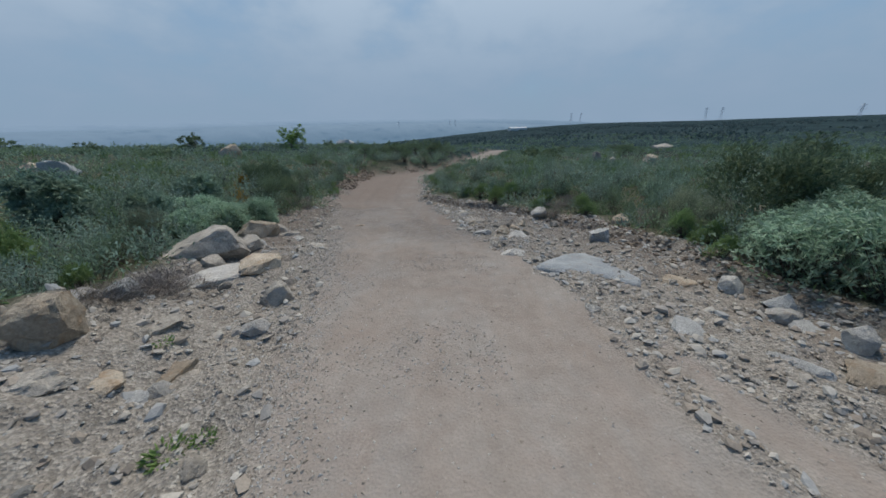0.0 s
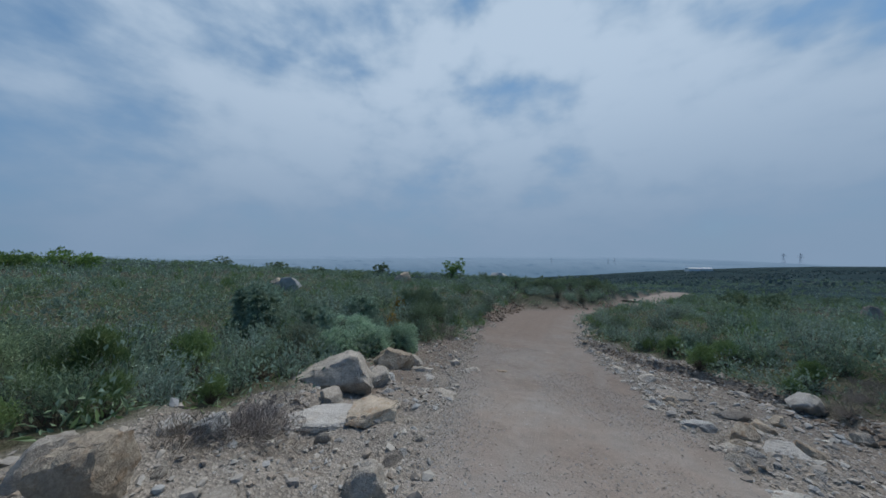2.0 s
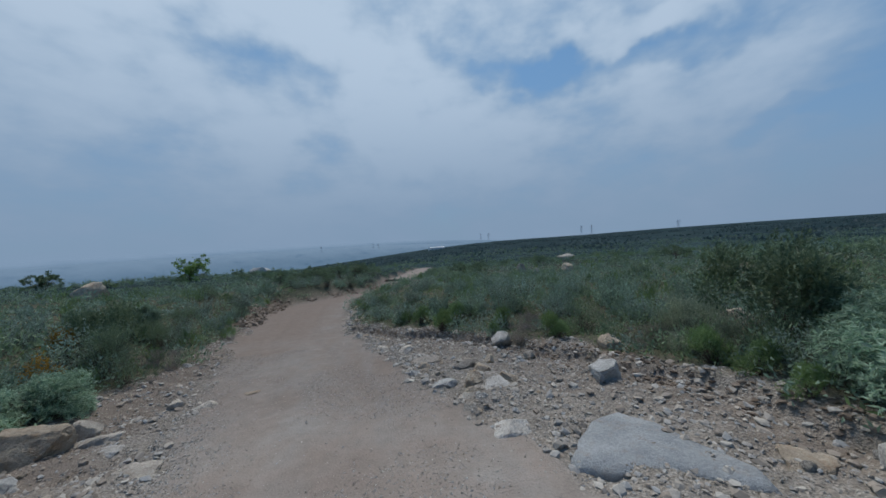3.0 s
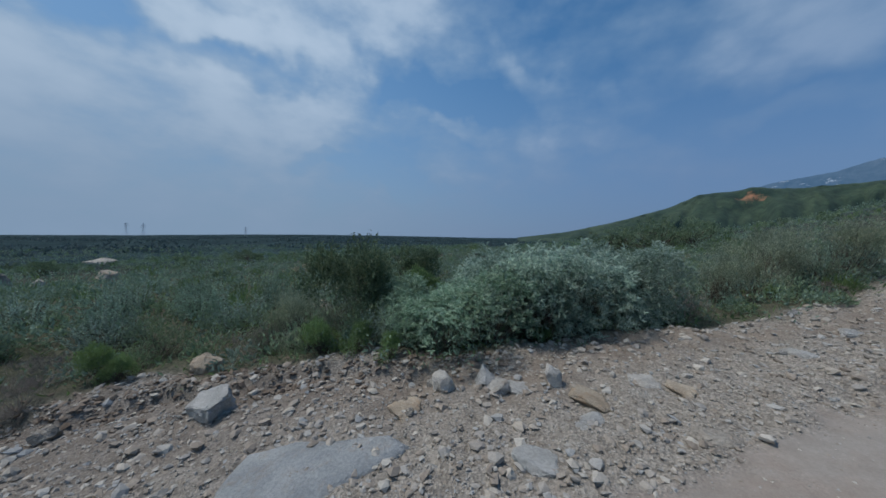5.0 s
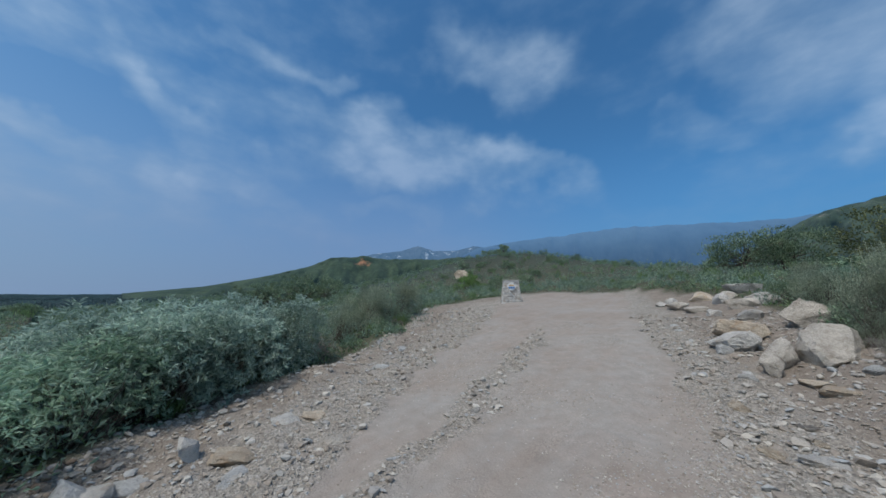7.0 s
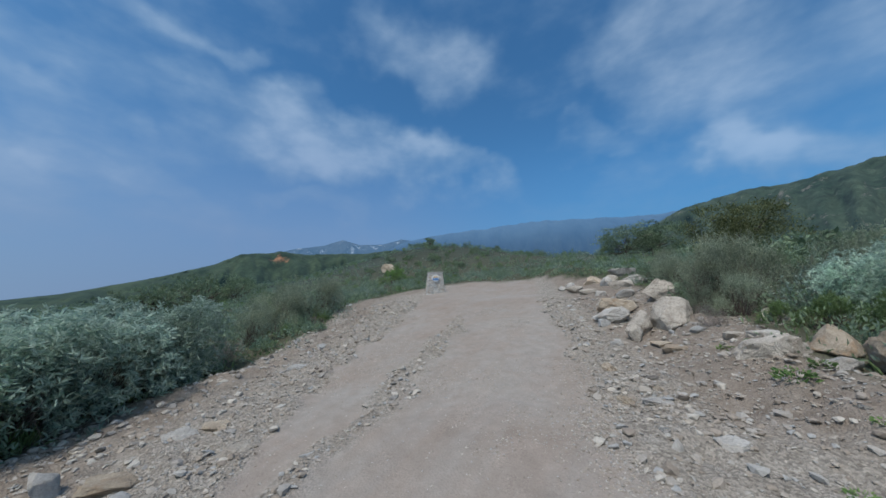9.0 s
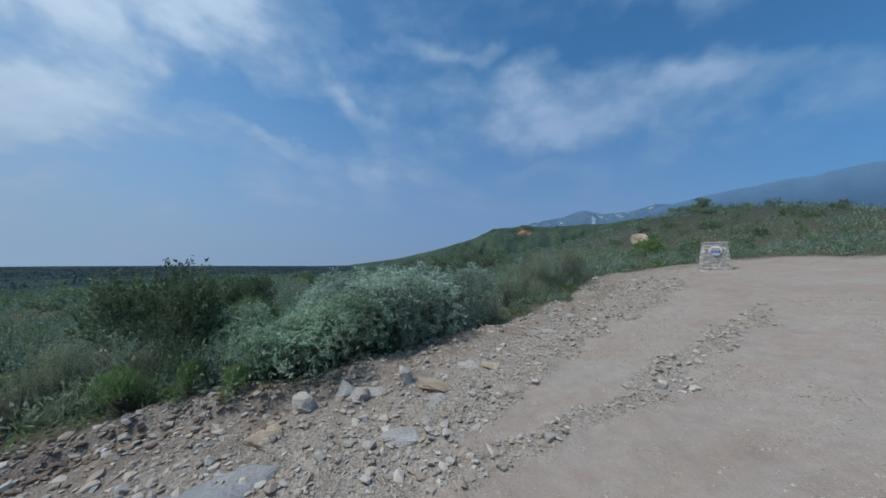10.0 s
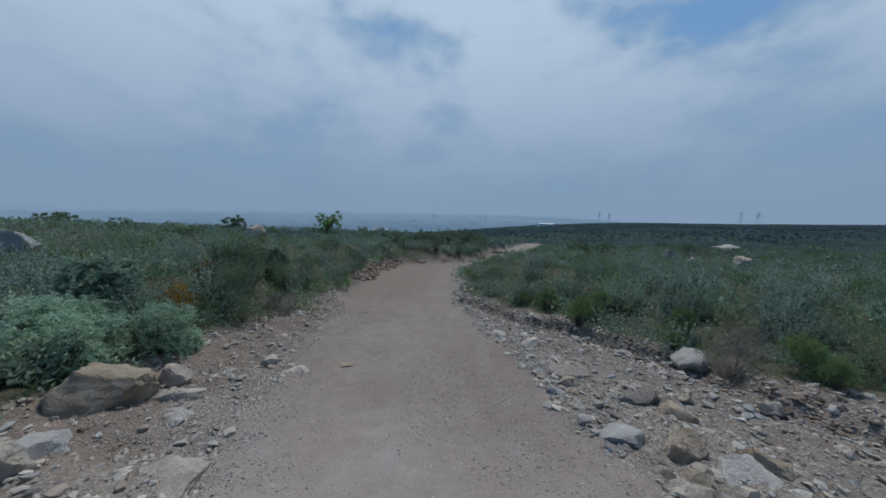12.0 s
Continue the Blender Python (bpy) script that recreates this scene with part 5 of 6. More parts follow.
def rosette_bush(size, tips, seed, leaf=0.070, wide=0.024, each=9, lumps=7, middle=0.42):
    """Sage: stems that end in rosettes of long leaves. Returns arrays for the leaves and for the stems."""
    rng = np.random.default_rng(seed)
    p, out = crown_points(tips, size, rng, lumps, 0.55, middle)
    up = out * 0.7 + np.array([0, 0, 0.55]) + rng.normal(size=p.shape) * 0.2
    up /= np.linalg.norm(up, axis=1, keepdims=True)
    pts = np.repeat(p, each, 0)
    axis = np.repeat(up, each, 0)
    a, b = frames_from(axis, rng)
    turn = rng.uniform(0, 2 * np.pi, len(pts))[:, None]
    d = axis * rng.uniform(0.05, 0.9, (len(pts), 1)) + a * np.cos(turn) + b * np.sin(turn)
    pts = pts - axis * rng.uniform(0, 0.07, (len(pts), 1))
    leaves = leaves_at(pts, d, leaf, wide, rng)
    some = p[rng.permutation(len(p))[: max(12, tips // 4)]]
    roots = some * np.array([0.12, 0.12, 0.0])
    return leaves, twigs_from(roots, some, 0.006, rng)


def fine_bush(size, sprays, seed, leaf=0.035, wide=0.010, each=14, upright=0.8):
    """Chamise-like: many slim upright sprays set with short narrow leaves."""
    rng = np.random.default_rng(seed)
    p, out = crown_points(sprays, size, rng, 6, 0.35)
    d = out * 0.5 + np.array([0, 0, upright]) + rng.normal(size=p.shape) * 0.18
    d /= np.linalg.norm(d, axis=1, keepdims=True)
    reach = 0.22 * size[2] * rng.uniform(0.6, 1.3, sprays)[:, None]
    along = rng.random((sprays * each, 1))
    pts = np.repeat(p, each, 0) + np.repeat(d * reach, each, 0) * (along - 0.5)
    way = np.repeat(d, each, 0) * 0.8 + rng.normal(size=pts.shape) * 0.55
    leaves = leaves_at(pts, way, leaf, wide, rng)
    some = p[rng.permutation(len(p))[: max(12, sprays // 4)]]
    roots = some * np.array([0.15, 0.15, 0.0])
    return leaves, twigs_from(roots, some, 0.005, rng)


def part(name, arrays, mat, parent, label=""):
    ob = new(name, mesh_from(name, *arrays, mat))
    ob.parent = parent
    return tagged(ob, label)


def bush(name, arrays, mat, label, category, group, stem_mat=None):
    thing = new(name)
    thing.empty_display_size = 0.1
    part("foliage", arrays[0], mat, thing)
    part("branchwork", arrays[1], stem_mat or BARK, thing)
    return tagged(thing, label, category, group)


def stand(thing, x, y, turn=0.0, scale=1.0, sink=0.04):
    thing.matrix_world = pose(x, y, ground_at(x, y) - sink, 0, 0, turn) @ Matrix.Scale(scale, 4)
    return thing


SAGE_GROUP, SCRUB_GROUP = "sage bushes along the track", "shrubs along the track"
olive = [bush("sage_bush", rosette_bush((1.7, 1.6, 1.15), 600, 920 + k, 0.125, 0.036), OLIVE, "green sage bush with narrow leaves beside the track", "bush", SAGE_GROUP) for k in range(2)]
fine = [bush("shrub", fine_bush((1.7, 1.6, 1.25), 540, 940 + k, 0.048, 0.015, 8), GREEN, "fine-leaved green shrub at the track's edge", "shrub", SCRUB_GROUP) for k in range(2)]
dark = [bush("shrub", fine_bush((1.8, 1.7, 1.5), 800, 960 + k, 0.075, 0.032, 9, 0.5), DARK, "dark green shrub with upright twigs", "shrub", SCRUB_GROUP) for k in range(2)]
young = [bush("herb_clump", fine_bush((1.2, 1.1, 0.65), 360, 980, 0.075, 0.014, 7, 1.3), GRASS, "bright green grassy clump at the track's edge", "shrub", SCRUB_GROUP)]
dry = [bush("dry_brush", fine_bush((1.1, 1.0, 0.6), 330, 990, 0.05, 0.004, 10, 0.6), DRY, "dry grey-purple twiggy brush", "shrub", SCRUB_GROUP, DRY)]
golden = [bush("flowering_shrub", fine_bush((1.3, 1.2, 1.05), 420, 995, 0.045, 0.018), GOLD, "shrub with orange blooms among sage", "shrub", SCRUB_GROUP)]


def stalky_clump(size, stalks, seed, each=22):
    """Sage in bloom: many upright stalks set with paired leaves, small towards the tips."""
    rng = np.random.default_rng(seed)
    a = rng.uniform(0, 2 * np.pi, stalks)
    r = np.sqrt(rng.random(stalks))
    foot = np.stack([np.cos(a) * r * size[0] * 0.28, np.sin(a) * r * size[1] * 0.28, np.zeros(stalks)], 1)
    tip = np.stack([np.cos(a) * r * size[0] * 0.5, np.sin(a) * r * size[1] * 0.5, size[2] * rng.uniform(0.35, 1.05, stalks) * (1 - 0.3 * r**2)], 1)
    k = np.repeat(np.arange(stalks), each)
    along = rng.random(len(k)) ** 0.75
    p = foot[k] + (tip - foot)[k] * along[:, None] + rng.normal(size=(len(k), 3)) * 0.012
    w = rng.uniform(0, 2 * np.pi, len(k))
    d = np.stack([np.cos(w), np.sin(w), rng.uniform(0.3, 1.3, len(k))], 1)
    return leaves_at(p, d, 0.095 * (1.15 - 0.65 * along), 0.032 * (1.15 - 0.6 * along), rng), twigs_from(foot, tip, 0.005, rng, 0.04)


stalky = [bush("flowering_sage", stalky_clump((1.35, 1.3, 1.0), 75, 1010 + k), (SCRUB_SAGE, OLIVE)[k], "grey-green sage clump with upright leafy stalks", "bush", SAGE_GROUP) for k in range(2)]


def small_herb(seed):
    """A low weed: a loose spread of soft leaves on short stems."""
    rng = np.random.default_rng(seed)
    n = 90
    w, r = rng.uniform(0, 2 * np.pi, n), 0.14 * np.sqrt(rng.random(n))
    tips = np.stack([np.cos(w) * r, np.sin(w) * r, rng.uniform(0.02, 0.11, n)], 1)
    d = np.stack([np.cos(w), np.sin(w), rng.uniform(0.2, 0.9, n)], 1)
    return leaves_at(tips, d, 0.055, 0.030, rng), twigs_from(tips[::4] * np.array([0.3, 0.3, 0.0]), tips[::4], 0.003, rng)


mound = [bush("sage_bush", rosette_bush((2.3, 2.2, 1.40), 2200, 1030 + k, 0.098, 0.024, 7, 15, 0.36), SAGE, "dense silver-leaved sage bush rounded like a mound", "bush", SAGE_GROUP) for k in range(2)]
mound_green = [bush("sage_bush", rosette_bush((2.2, 2.1, 1.35), 2000, 1040 + k, 0.102, 0.025, 7, 15, 0.34), SAGE_GREEN, "dense green-grey sage bush with starry leaf tips", "bush", SAGE_GROUP) for k in range(2)]
spray = [bush("brush", fine_bush((1.8, 1.7, 1.25), 900, 1050 + k, 0.068, 0.012, 8, 1.5), SPRAY, "grey-olive brush of fine upright sprays", "shrub", SCRUB_GROUP) for k in range(2)]
low_dry = [bush("dry_brush", fine_bush((1.9, 1.3, 0.36), 240, 1060, 0.17, 0.006, 6, 0.25), DRY, "low spread of dry grey-purple twigs", "shrub", SCRUB_GROUP, DRY)]
herb = [bush("weed", small_herb(1020 + k), BRIGHT, "small fresh green weed on the gravel shoulder", "weed", "weeds on the gravel") for k in range(2)]
KINDS = {"low_dry": low_dry, "mound": mound, "mound_green": mound_green, "spray": spray, "herb": herb, "stalky": stalky, "olive": olive, "fine": fine, "dark": dark, "young": young, "dry": dry, "golden": golden}
used = set()


def plant(kind, x, y, scale=1.0, turn=None):
    """Stands the first of its kind, then copies."""
    rng = random.Random(round(x * 131 + y * 977))
    turn = rng.uniform(0, 360) if turn is None else turn
    choice = KINDS[kind][rng.randrange(len(KINDS[kind]))]
    z = ground_at(x, y) - (0.22 if kind in ("fine", "dark", "golden") else 0.12 if kind in ("olive", "mound", "mound_green", "spray") else 0.04) * scale
    if choice.name in used:
        made = copy_thing(choice, Matrix.Identity(4))
    else:
        used.add(choice.name)
        made = choice
    made.matrix_basis = pose(x, y, z, 0, 0, turn) @ Matrix.Diagonal((scale, scale, scale * rng.uniform(0.9, 1.1), 1))


for kind, x, y, scale in (
    # right of the track, from the sage thicket downhill
    ("mound_green", 5.15, 4.1, 0.80), ("mound_green", 5.65, 3.3, 0.95), ("mound", 6.2, 2.5, 1.0), ("mound", 6.8, 1.5, 1.16), ("mound", 7.4, 0.5, 1.12), ("mound", 7.05, 3.1, 1.14), ("mound", 7.8, 1.9, 1.24), ("mound_green", 6.2, 4.7, 0.85), ("stalky", 7.0, 2.2, 1.5), ("stalky", 6.2, 3.4, 1.35), ("stalky", 7.4, 1.3, 1.5),
    ("stalky", 5.2, 4.9, 0.9), ("young", 4.75, 5.3, 0.6), ("stalky", 5.6, 4.8, 0.8), ("young", 4.9, 6.0, 0.8), ("spray", 5.3, 5.9, 0.6), ("fine", 5.8, 5.5, 0.75), ("young", 4.55, 4.75, 0.5),
    ("spray", 5.35, 6.7, 0.72), ("dry", 5.0, 7.3, 0.9), ("spray", 5.1, 7.1, 0.55), ("dark", 6.75, 6.2, 1.15), ("spray", 6.4, 7.4, 0.6), ("dark", 11.6, 8.6, 0.9), ("young", 8.4, 5.0, 1.3), ("young", 9.2, 5.2, 1.4), ("dark", 12.5, 6.2, 1.2), ("fine", 8.6, 6.5, 0.8),
    ("dry", 7.9, -1.3, 0.9), ("dry", 7.4, -1.0, 0.7), ("spray", 8.45, -2.3, 0.80), ("spray", 8.6, -3.5, 1.05), ("spray", 9.0, -4.7, 1.10), ("spray", 9.5, -5.9, 1.10), ("spray", 9.7, -3.4, 1.05), ("spray", 10.3, -5.0, 1.10), ("dark", 10.6, -1.2, 0.8), ("dark", 11.8, 0.6, 0.8), ("fine", 9.3, -0.6, 0.7), ("young", 8.1, -3.2, 0.5), ("dry", 8.1, -4.4, 0.6), ("stalky", 9.3, -5.0, 1.25),
    ("stalky", 9.9, -6.4, 1.2), ("stalky", 10.2, -7.4, 1.1), ("stalky", 11.4, -9.0, 1.1), ("fine", 12.0, -7.0, 0.8),
    ("dry", 4.0, 10.2, 0.9), ("young", 4.3, 9.4, 0.8), ("young", 3.6, 11.2, 0.8), ("fine", 5.2, 9.6, 0.8), ("young", 2.6, 12.9, 1.0), ("young", 1.5, 14.2, 1.0),
    ("stalky", 1.0, 15.2, 0.9), ("stalky", 2.4, 14.4, 1.0), ("stalky", 0.2, 16.6, 0.9), ("stalky", 4.2, 12.2, 1.0), ("stalky", 5.4, 11.0, 1.0), ("young", 1.9, 12.4, 1.0), ("stalky", 3.4, 13.4, 1.0), ("stalky", 6.3, 12.2, 1.1), ("stalky", 7.2, 10.6, 1.1), ("stalky", 5.0, 14.6, 1.1), ("stalky", 8.3, 11.8, 1.1), ("stalky", 7.0, 9.2, 1.0), ("stalky", 9.2, 9.6, 1.2),
    ("stalky", 1.8, 17.8, 1.0), ("stalky", 0.4, 20.0, 1.0), ("stalky", -0.5, 22.0, 0.9), ("stalky", 3.6, 16.6, 1.0), ("stalky", 6.4, 14.8, 1.1), ("stalky", 7.8, 13.4, 1.1), ("dry", 3.5, 9.7, 0.8), ("young", 3.1, 10.6, 0.5), ("young", 4.1, 9.0, 0.5), ("stalky", 9.6, 13.0, 1.1), ("stalky", 2.6, 20.6, 1.1), ("stalky", 5.6, 18.2, 1.1),
    # left of the track
    ("mound_green", -5.55, 8.65, 0.60), ("mound_green", -5.8, 7.75, 0.64), ("mound_green", -6.05, 6.8, 0.55), ("spray", -6.2, 6.0, 0.65), ("fine", -5.95, 10.9, 0.72), ("golden", -6.75, 10.5, 1.0), ("dry", -5.5, 11.9, 0.8), ("stalky", -6.9, 9.3, 1.1), ("stalky", -7.8, 8.8, 1.1), ("stalky", -9.2, 8.2, 1.2), ("stalky", -8.8, 10.6, 1.2), ("stalky", -7.4, 11.6, 1.1), ("stalky", -9.6, 12.8, 1.2), ("stalky", -8.2, 14.0, 1.1), ("stalky", -10.4, 10.2, 1.2), ("stalky", -7.6, 16.2, 1.1), ("stalky", -7.4, 18.8, 1.0), ("stalky", -7.6, 21.5, 1.1), ("stalky", -8.2, 24.0, 1.3), ("stalky", -9.0, 28.0, 1.4), ("stalky", -9.2, 32.5, 1.4), ("stalky", -7.4, 36.8, 1.4), ("stalky", -6.2, 37.6, 1.4), ("fine", -5.0, 38.4, 1.1), ("stalky", -3.8, 39.6, 1.5), ("fine", -2.8, 41.2, 1.2), ("stalky", -1.8, 42.8, 1.5), ("stalky", -1.2, 45.0, 1.6), ("fine", -8.4, 37.2, 1.1), ("mound_green", -6.8, 8.3, 0.60), ("olive", -7.4, 7.6, 0.8), ("stalky", -6.3, 7.0, 1.0), ("stalky", -7.2, 6.2, 1.1), ("stalky", -6.7, 5.2, 1.0), ("stalky", -7.6, 5.0, 1.0), ("stalky", -7.4, 9.6, 0.8),
    ("fine", -6.6, 11.4, 1.0), ("dark", -7.2, 12.6, 0.9), ("dry", -6.2, 12.4, 0.75), ("golden", -8.2, 12.2, 0.85), ("olive", -8.0, 9.8, 1.05), ("fine", -7.3, 14.6, 0.95),
    ("young", -6.5, 4.2, 1.1), ("stalky", -7.0, 3.4, 1.0), ("stalky", -6.2, 3.5, 0.8), ("young", -6.1, 2.8, 1.0), ("fine", -7.0, 1.9, 1.1), ("young", -5.7, 1.6, 0.9), ("stalky", -8.2, 4.3, 1.2),
    ("young", -4.85, 1.95, 0.55), ("fine", -5.25, 2.45, 0.5), ("young", -5.05, 2.75, 0.55), ("stalky", -5.3, 3.3, 0.6), ("young", -5.35, 3.85, 0.55), ("stalky", -5.75, 4.3, 0.75), ("fine", -5.85, 4.9, 0.5), ("stalky", -5.7, 5.45, 0.65), ("fine", -5.9, 2.1, 0.75), ("fine", -6.4, 1.2, 0.9), ("fine", -6.6, 2.7, 0.8), ("young", -5.3, 1.2, 0.7),
    ("fine", -5.6, 0.5, 1.0), ("olive", -6.7, 0.3, 1.1), ("low_dry", -4.05, 3.70, 0.75), ("low_dry", -3.75, 3.20, 0.62), ("low_dry", -4.4, 3.75, 0.62), ("dry", -4.2, 3.75, 0.45), ("herb", -2.0, 1.42, 0.9), ("herb", -1.84, 1.55, 0.6), ("herb", -2.9, 2.5, 0.6), ("olive", -8.6, 6.6, 1.1), ("fine", -8.0, 17.2, 0.9), ("olive", -8.6, 15.6, 1.0),
    ("stalky", -8.6, 20.0, 1.2), ("fine", -9.6, 23.0, 0.8),
    # uphill, behind
    ("spray", -3.0, -5.5, 0.85), ("spray", -3.3, -6.7, 1.0), ("spray", -3.9, -5.3, 0.95), ("spray", -4.3, -6.6, 1.0), ("spray", -3.2, -8.4, 0.9), ("spray", -4.4, -8.4, 1.0), ("spray", -2.75, -4.55, 0.5), ("dry", -2.6, -3.5, 0.6), ("spray", -3.3, -4.3, 0.6),
    ("mound", -4.75, -3.9, 0.72), ("mound", -5.5, -3.2, 0.78), ("stalky", -4.4, -4.3, 1.0), ("stalky", -5.2, -3.9, 1.1), ("mound", -5.9, -4.4, 0.8), ("young", -3.9, -3.2, 0.75), ("young", -4.3, -2.7, 0.8), ("young", -3.5, -3.6, 0.5), ("fine", -4.9, -2.2, 0.7), ("olive", -5.8, -1.6, 0.8), ("spray", -5.2, -5.6, 0.95), ("spray", -6.4, -5.8, 1.0), ("fine", -5.4, -7.2, 0.8),
    ("dark", -5.2, -9.4, 0.8), ("fine", -2.9, -10.4, 0.75), ("olive", -4.2, -11.6, 0.8), ("spray", -3.6, -12.6, 0.8), ("herb", -2.75, -1.42, 1.2), ("herb", -3.08, -1.58, 0.8), ("herb", -2.5, -2.6, 0.7), ("herb", -2.35, 0.2, 0.6), ("herb", -2.9, -0.5, 0.5), ("young", -5.2, -0.4, 0.6), ("fine", -5.9, -0.2, 0.8),
):
    plant(kind, x, y, scale)


def scrub_layer(name, label, mat, share, seed, blade, grassy=False, far_share=1.0):
    """The uncounted shrubs of the open field, coarser the farther off they stand."""
    rng = np.random.default_rng(seed)
    pieces = []
    for inner, outer, per_m2, tufts, grow in ((0, 13, 2.2, 140, 1.12), (13, 30, 1.4, 60, 1.75), (30, 80, 0.7, 18, 3.0), (80, 240, 0.12, 9, 5.0)):
        n = int(per_m2 * share * (far_share if inner >= 13 else 1.0) * math.pi * (outer**2 - inner**2))
        r = np.sqrt(rng.uniform(inner**2, outer**2, n))
        w = rng.uniform(0, 2 * np.pi, n)
        x, y = np.cos(w) * r, np.sin(w) * r
        _, bare = masks(x, y)
        clump = rough(x * 0.22, y * 0.22, seed + 3, 3)
        keep = (bare < rng.uniform(0.1, 0.8, n)) & (clump > rng.uniform(-1.5, 0.35, n))
        x, y, r = x[keep], y[keep], r[keep]
        n = len(x)
        tall = (0.28 + 0.70 * rng.random(n) ** 1.5) * (0.55 if grassy else 1.0) * (1 + 0.25 * rough(x * 0.1, y * 0.1, seed + 7, 2))
        tall = tall * np.where(r > 80, 1.5, 1.0)
        z = height(x, y)
        wide = tall * rng.uniform(0.8, 1.4, n) * (1.15 + 0.10 * grow)
        k = np.repeat(np.arange(n), tufts)
        m = len(k)
        d = rng.normal(size=(m, 3))
        d /= np.linalg.norm(d, axis=1, keepdims=True)
        d[:, 2] = np.abs(d[:, 2])
        shell = rng.uniform(0.45, 1.05, m)[:, None]
        p = d * shell * np.stack([wide[k] * 0.6, wide[k] * 0.6, tall[k] * 0.85], 1)
        p += np.stack([x[k], y[k], z[k]], 1)
        way = d * 0.6 + np.array([0, 0, 0.35 if not grassy else 2.0]) + rng.normal(size=(m, 3)) * 0.45
        pieces.append(leaves_at(p, way, blade[0] * grow, blade[1] * grow, rng))
    tagged(new(name, mesh_from(name, *joined(pieces), mat)), label, "scrub", kind="stuff")


scrub_layer("sage_scrub", "grey-green sage scrub covering the slope", SCRUB_SAGE, 0.36, 210, (0.075, 0.034), far_share=0.45)
scrub_layer("green_scrub", "low olive-green scrub covering the slope", OLIVE, 0.36, 220, (0.078, 0.034), far_share=1.15)
scrub_layer("shrub_scrub", "fine dark green brush covering the slope", GREEN, 0.34, 230, (0.080, 0.028), far_share=1.4)
scrub_layer("grass", "fresh green grass between the shrubs", GRASS, 0.10, 240, (0.20, 0.016), True)


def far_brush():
    """Brush in low drifts that mottle the plain farther out, its colour blued for haze."""
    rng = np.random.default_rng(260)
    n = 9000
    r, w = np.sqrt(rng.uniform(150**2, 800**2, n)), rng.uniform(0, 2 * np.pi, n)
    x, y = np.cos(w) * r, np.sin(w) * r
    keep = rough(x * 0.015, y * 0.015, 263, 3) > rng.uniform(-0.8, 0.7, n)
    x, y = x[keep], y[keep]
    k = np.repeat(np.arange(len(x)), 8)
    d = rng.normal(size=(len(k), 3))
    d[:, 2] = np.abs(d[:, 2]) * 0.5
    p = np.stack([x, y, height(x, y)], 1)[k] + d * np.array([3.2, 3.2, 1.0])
    tagged(new("far_brush", mesh_from("far_brush", *leaves_at(p, d + np.array([0, 0, 0.8]), 1.5, 1.5, rng), FAR_BRUSH)), "haze-blue tinted brush mottling the far plain", "scrub", kind="stuff")


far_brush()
LUMPS = {"pebble": ((1, 0, 0), (-0.5, 0.87, 0.1), (-0.5, -0.87, -0.1), (0.1, 0, 0.9), (0, 0.1, -0.9)),
         "nugget": ((1, 0.1, 0.3), (0.1, 1, -0.2), (-1, 0.1, 0.2), (0, -1, -0.1), (0.35, 0.25, 0.85), (-0.4, -0.3, 0.8), (0, 0, -0.9))}


def ball_arrays(kind):
    """Corners and triangles of a coarse round lump."""
    bm = bmesh.new()
    if kind == "chip":
        bmesh.ops.create_icosphere(bm, subdivisions=1, radius=0.85)
    else:
        for p in LUMPS[kind]:
            bm.verts.new(Vector(p) * 0.9)
        bmesh.ops.convex_hull(bm, input=bm.verts[:])
    bm.verts.index_update()
    corners = np.array([v.co for v in bm.verts])
    tri = np.array([[v.index for v in f.verts] for f in bm.faces])
    bm.free()
    return corners, tri


CHIP, NUGGET, PEBBLE = ball_arrays("chip"), ball_arrays("nugget"), ball_arrays("pebble")


def block_field(name, label, x, y, size, mat, rng, category, lump=CHIP):
    """Many small broken blocks, half sunk in the ground, in one mesh."""
    n = len(x)
    z = height(x, y)
    corners, tri = lump
    many = len(corners)
    v = corners[None] * rng.uniform(0.68, 1.16, (n, many, 1)) + rng.normal(size=(n, many, 3)) * 0.11
    flat_by = rng.uniform(0.32, 0.68, n)[:, None]
    w = rng.uniform(0, 2 * np.pi, n)
    c, s = np.cos(w)[:, None], np.sin(w)[:, None]
    lean = rng.normal(size=(n, 2)) * 0.16
    vz = v[:, :, 2] * flat_by + v[:, :, 0] * lean[:, :1] + v[:, :, 1] * lean[:, 1:]
    vy0 = v[:, :, 1] * rng.uniform(0.6, 1.0, n)[:, None]
    vx, vy = v[:, :, 0] * c - vy0 * s, v[:, :, 0] * s + vy0 * c
    v = np.stack([vx, vy, vz], -1) * size[:, None, None] * 0.72
    v += np.stack([x, y, z + size * (0.06 if lump is PEBBLE else 0.12)], -1)[:, None]
    faces = (np.arange(n)[:, None, None] * many + tri[None]).reshape(-1, 3)
    tagged(new(name, mesh_from(name, v.reshape(-1, 3), faces, mat)), label, category, kind="stuff")


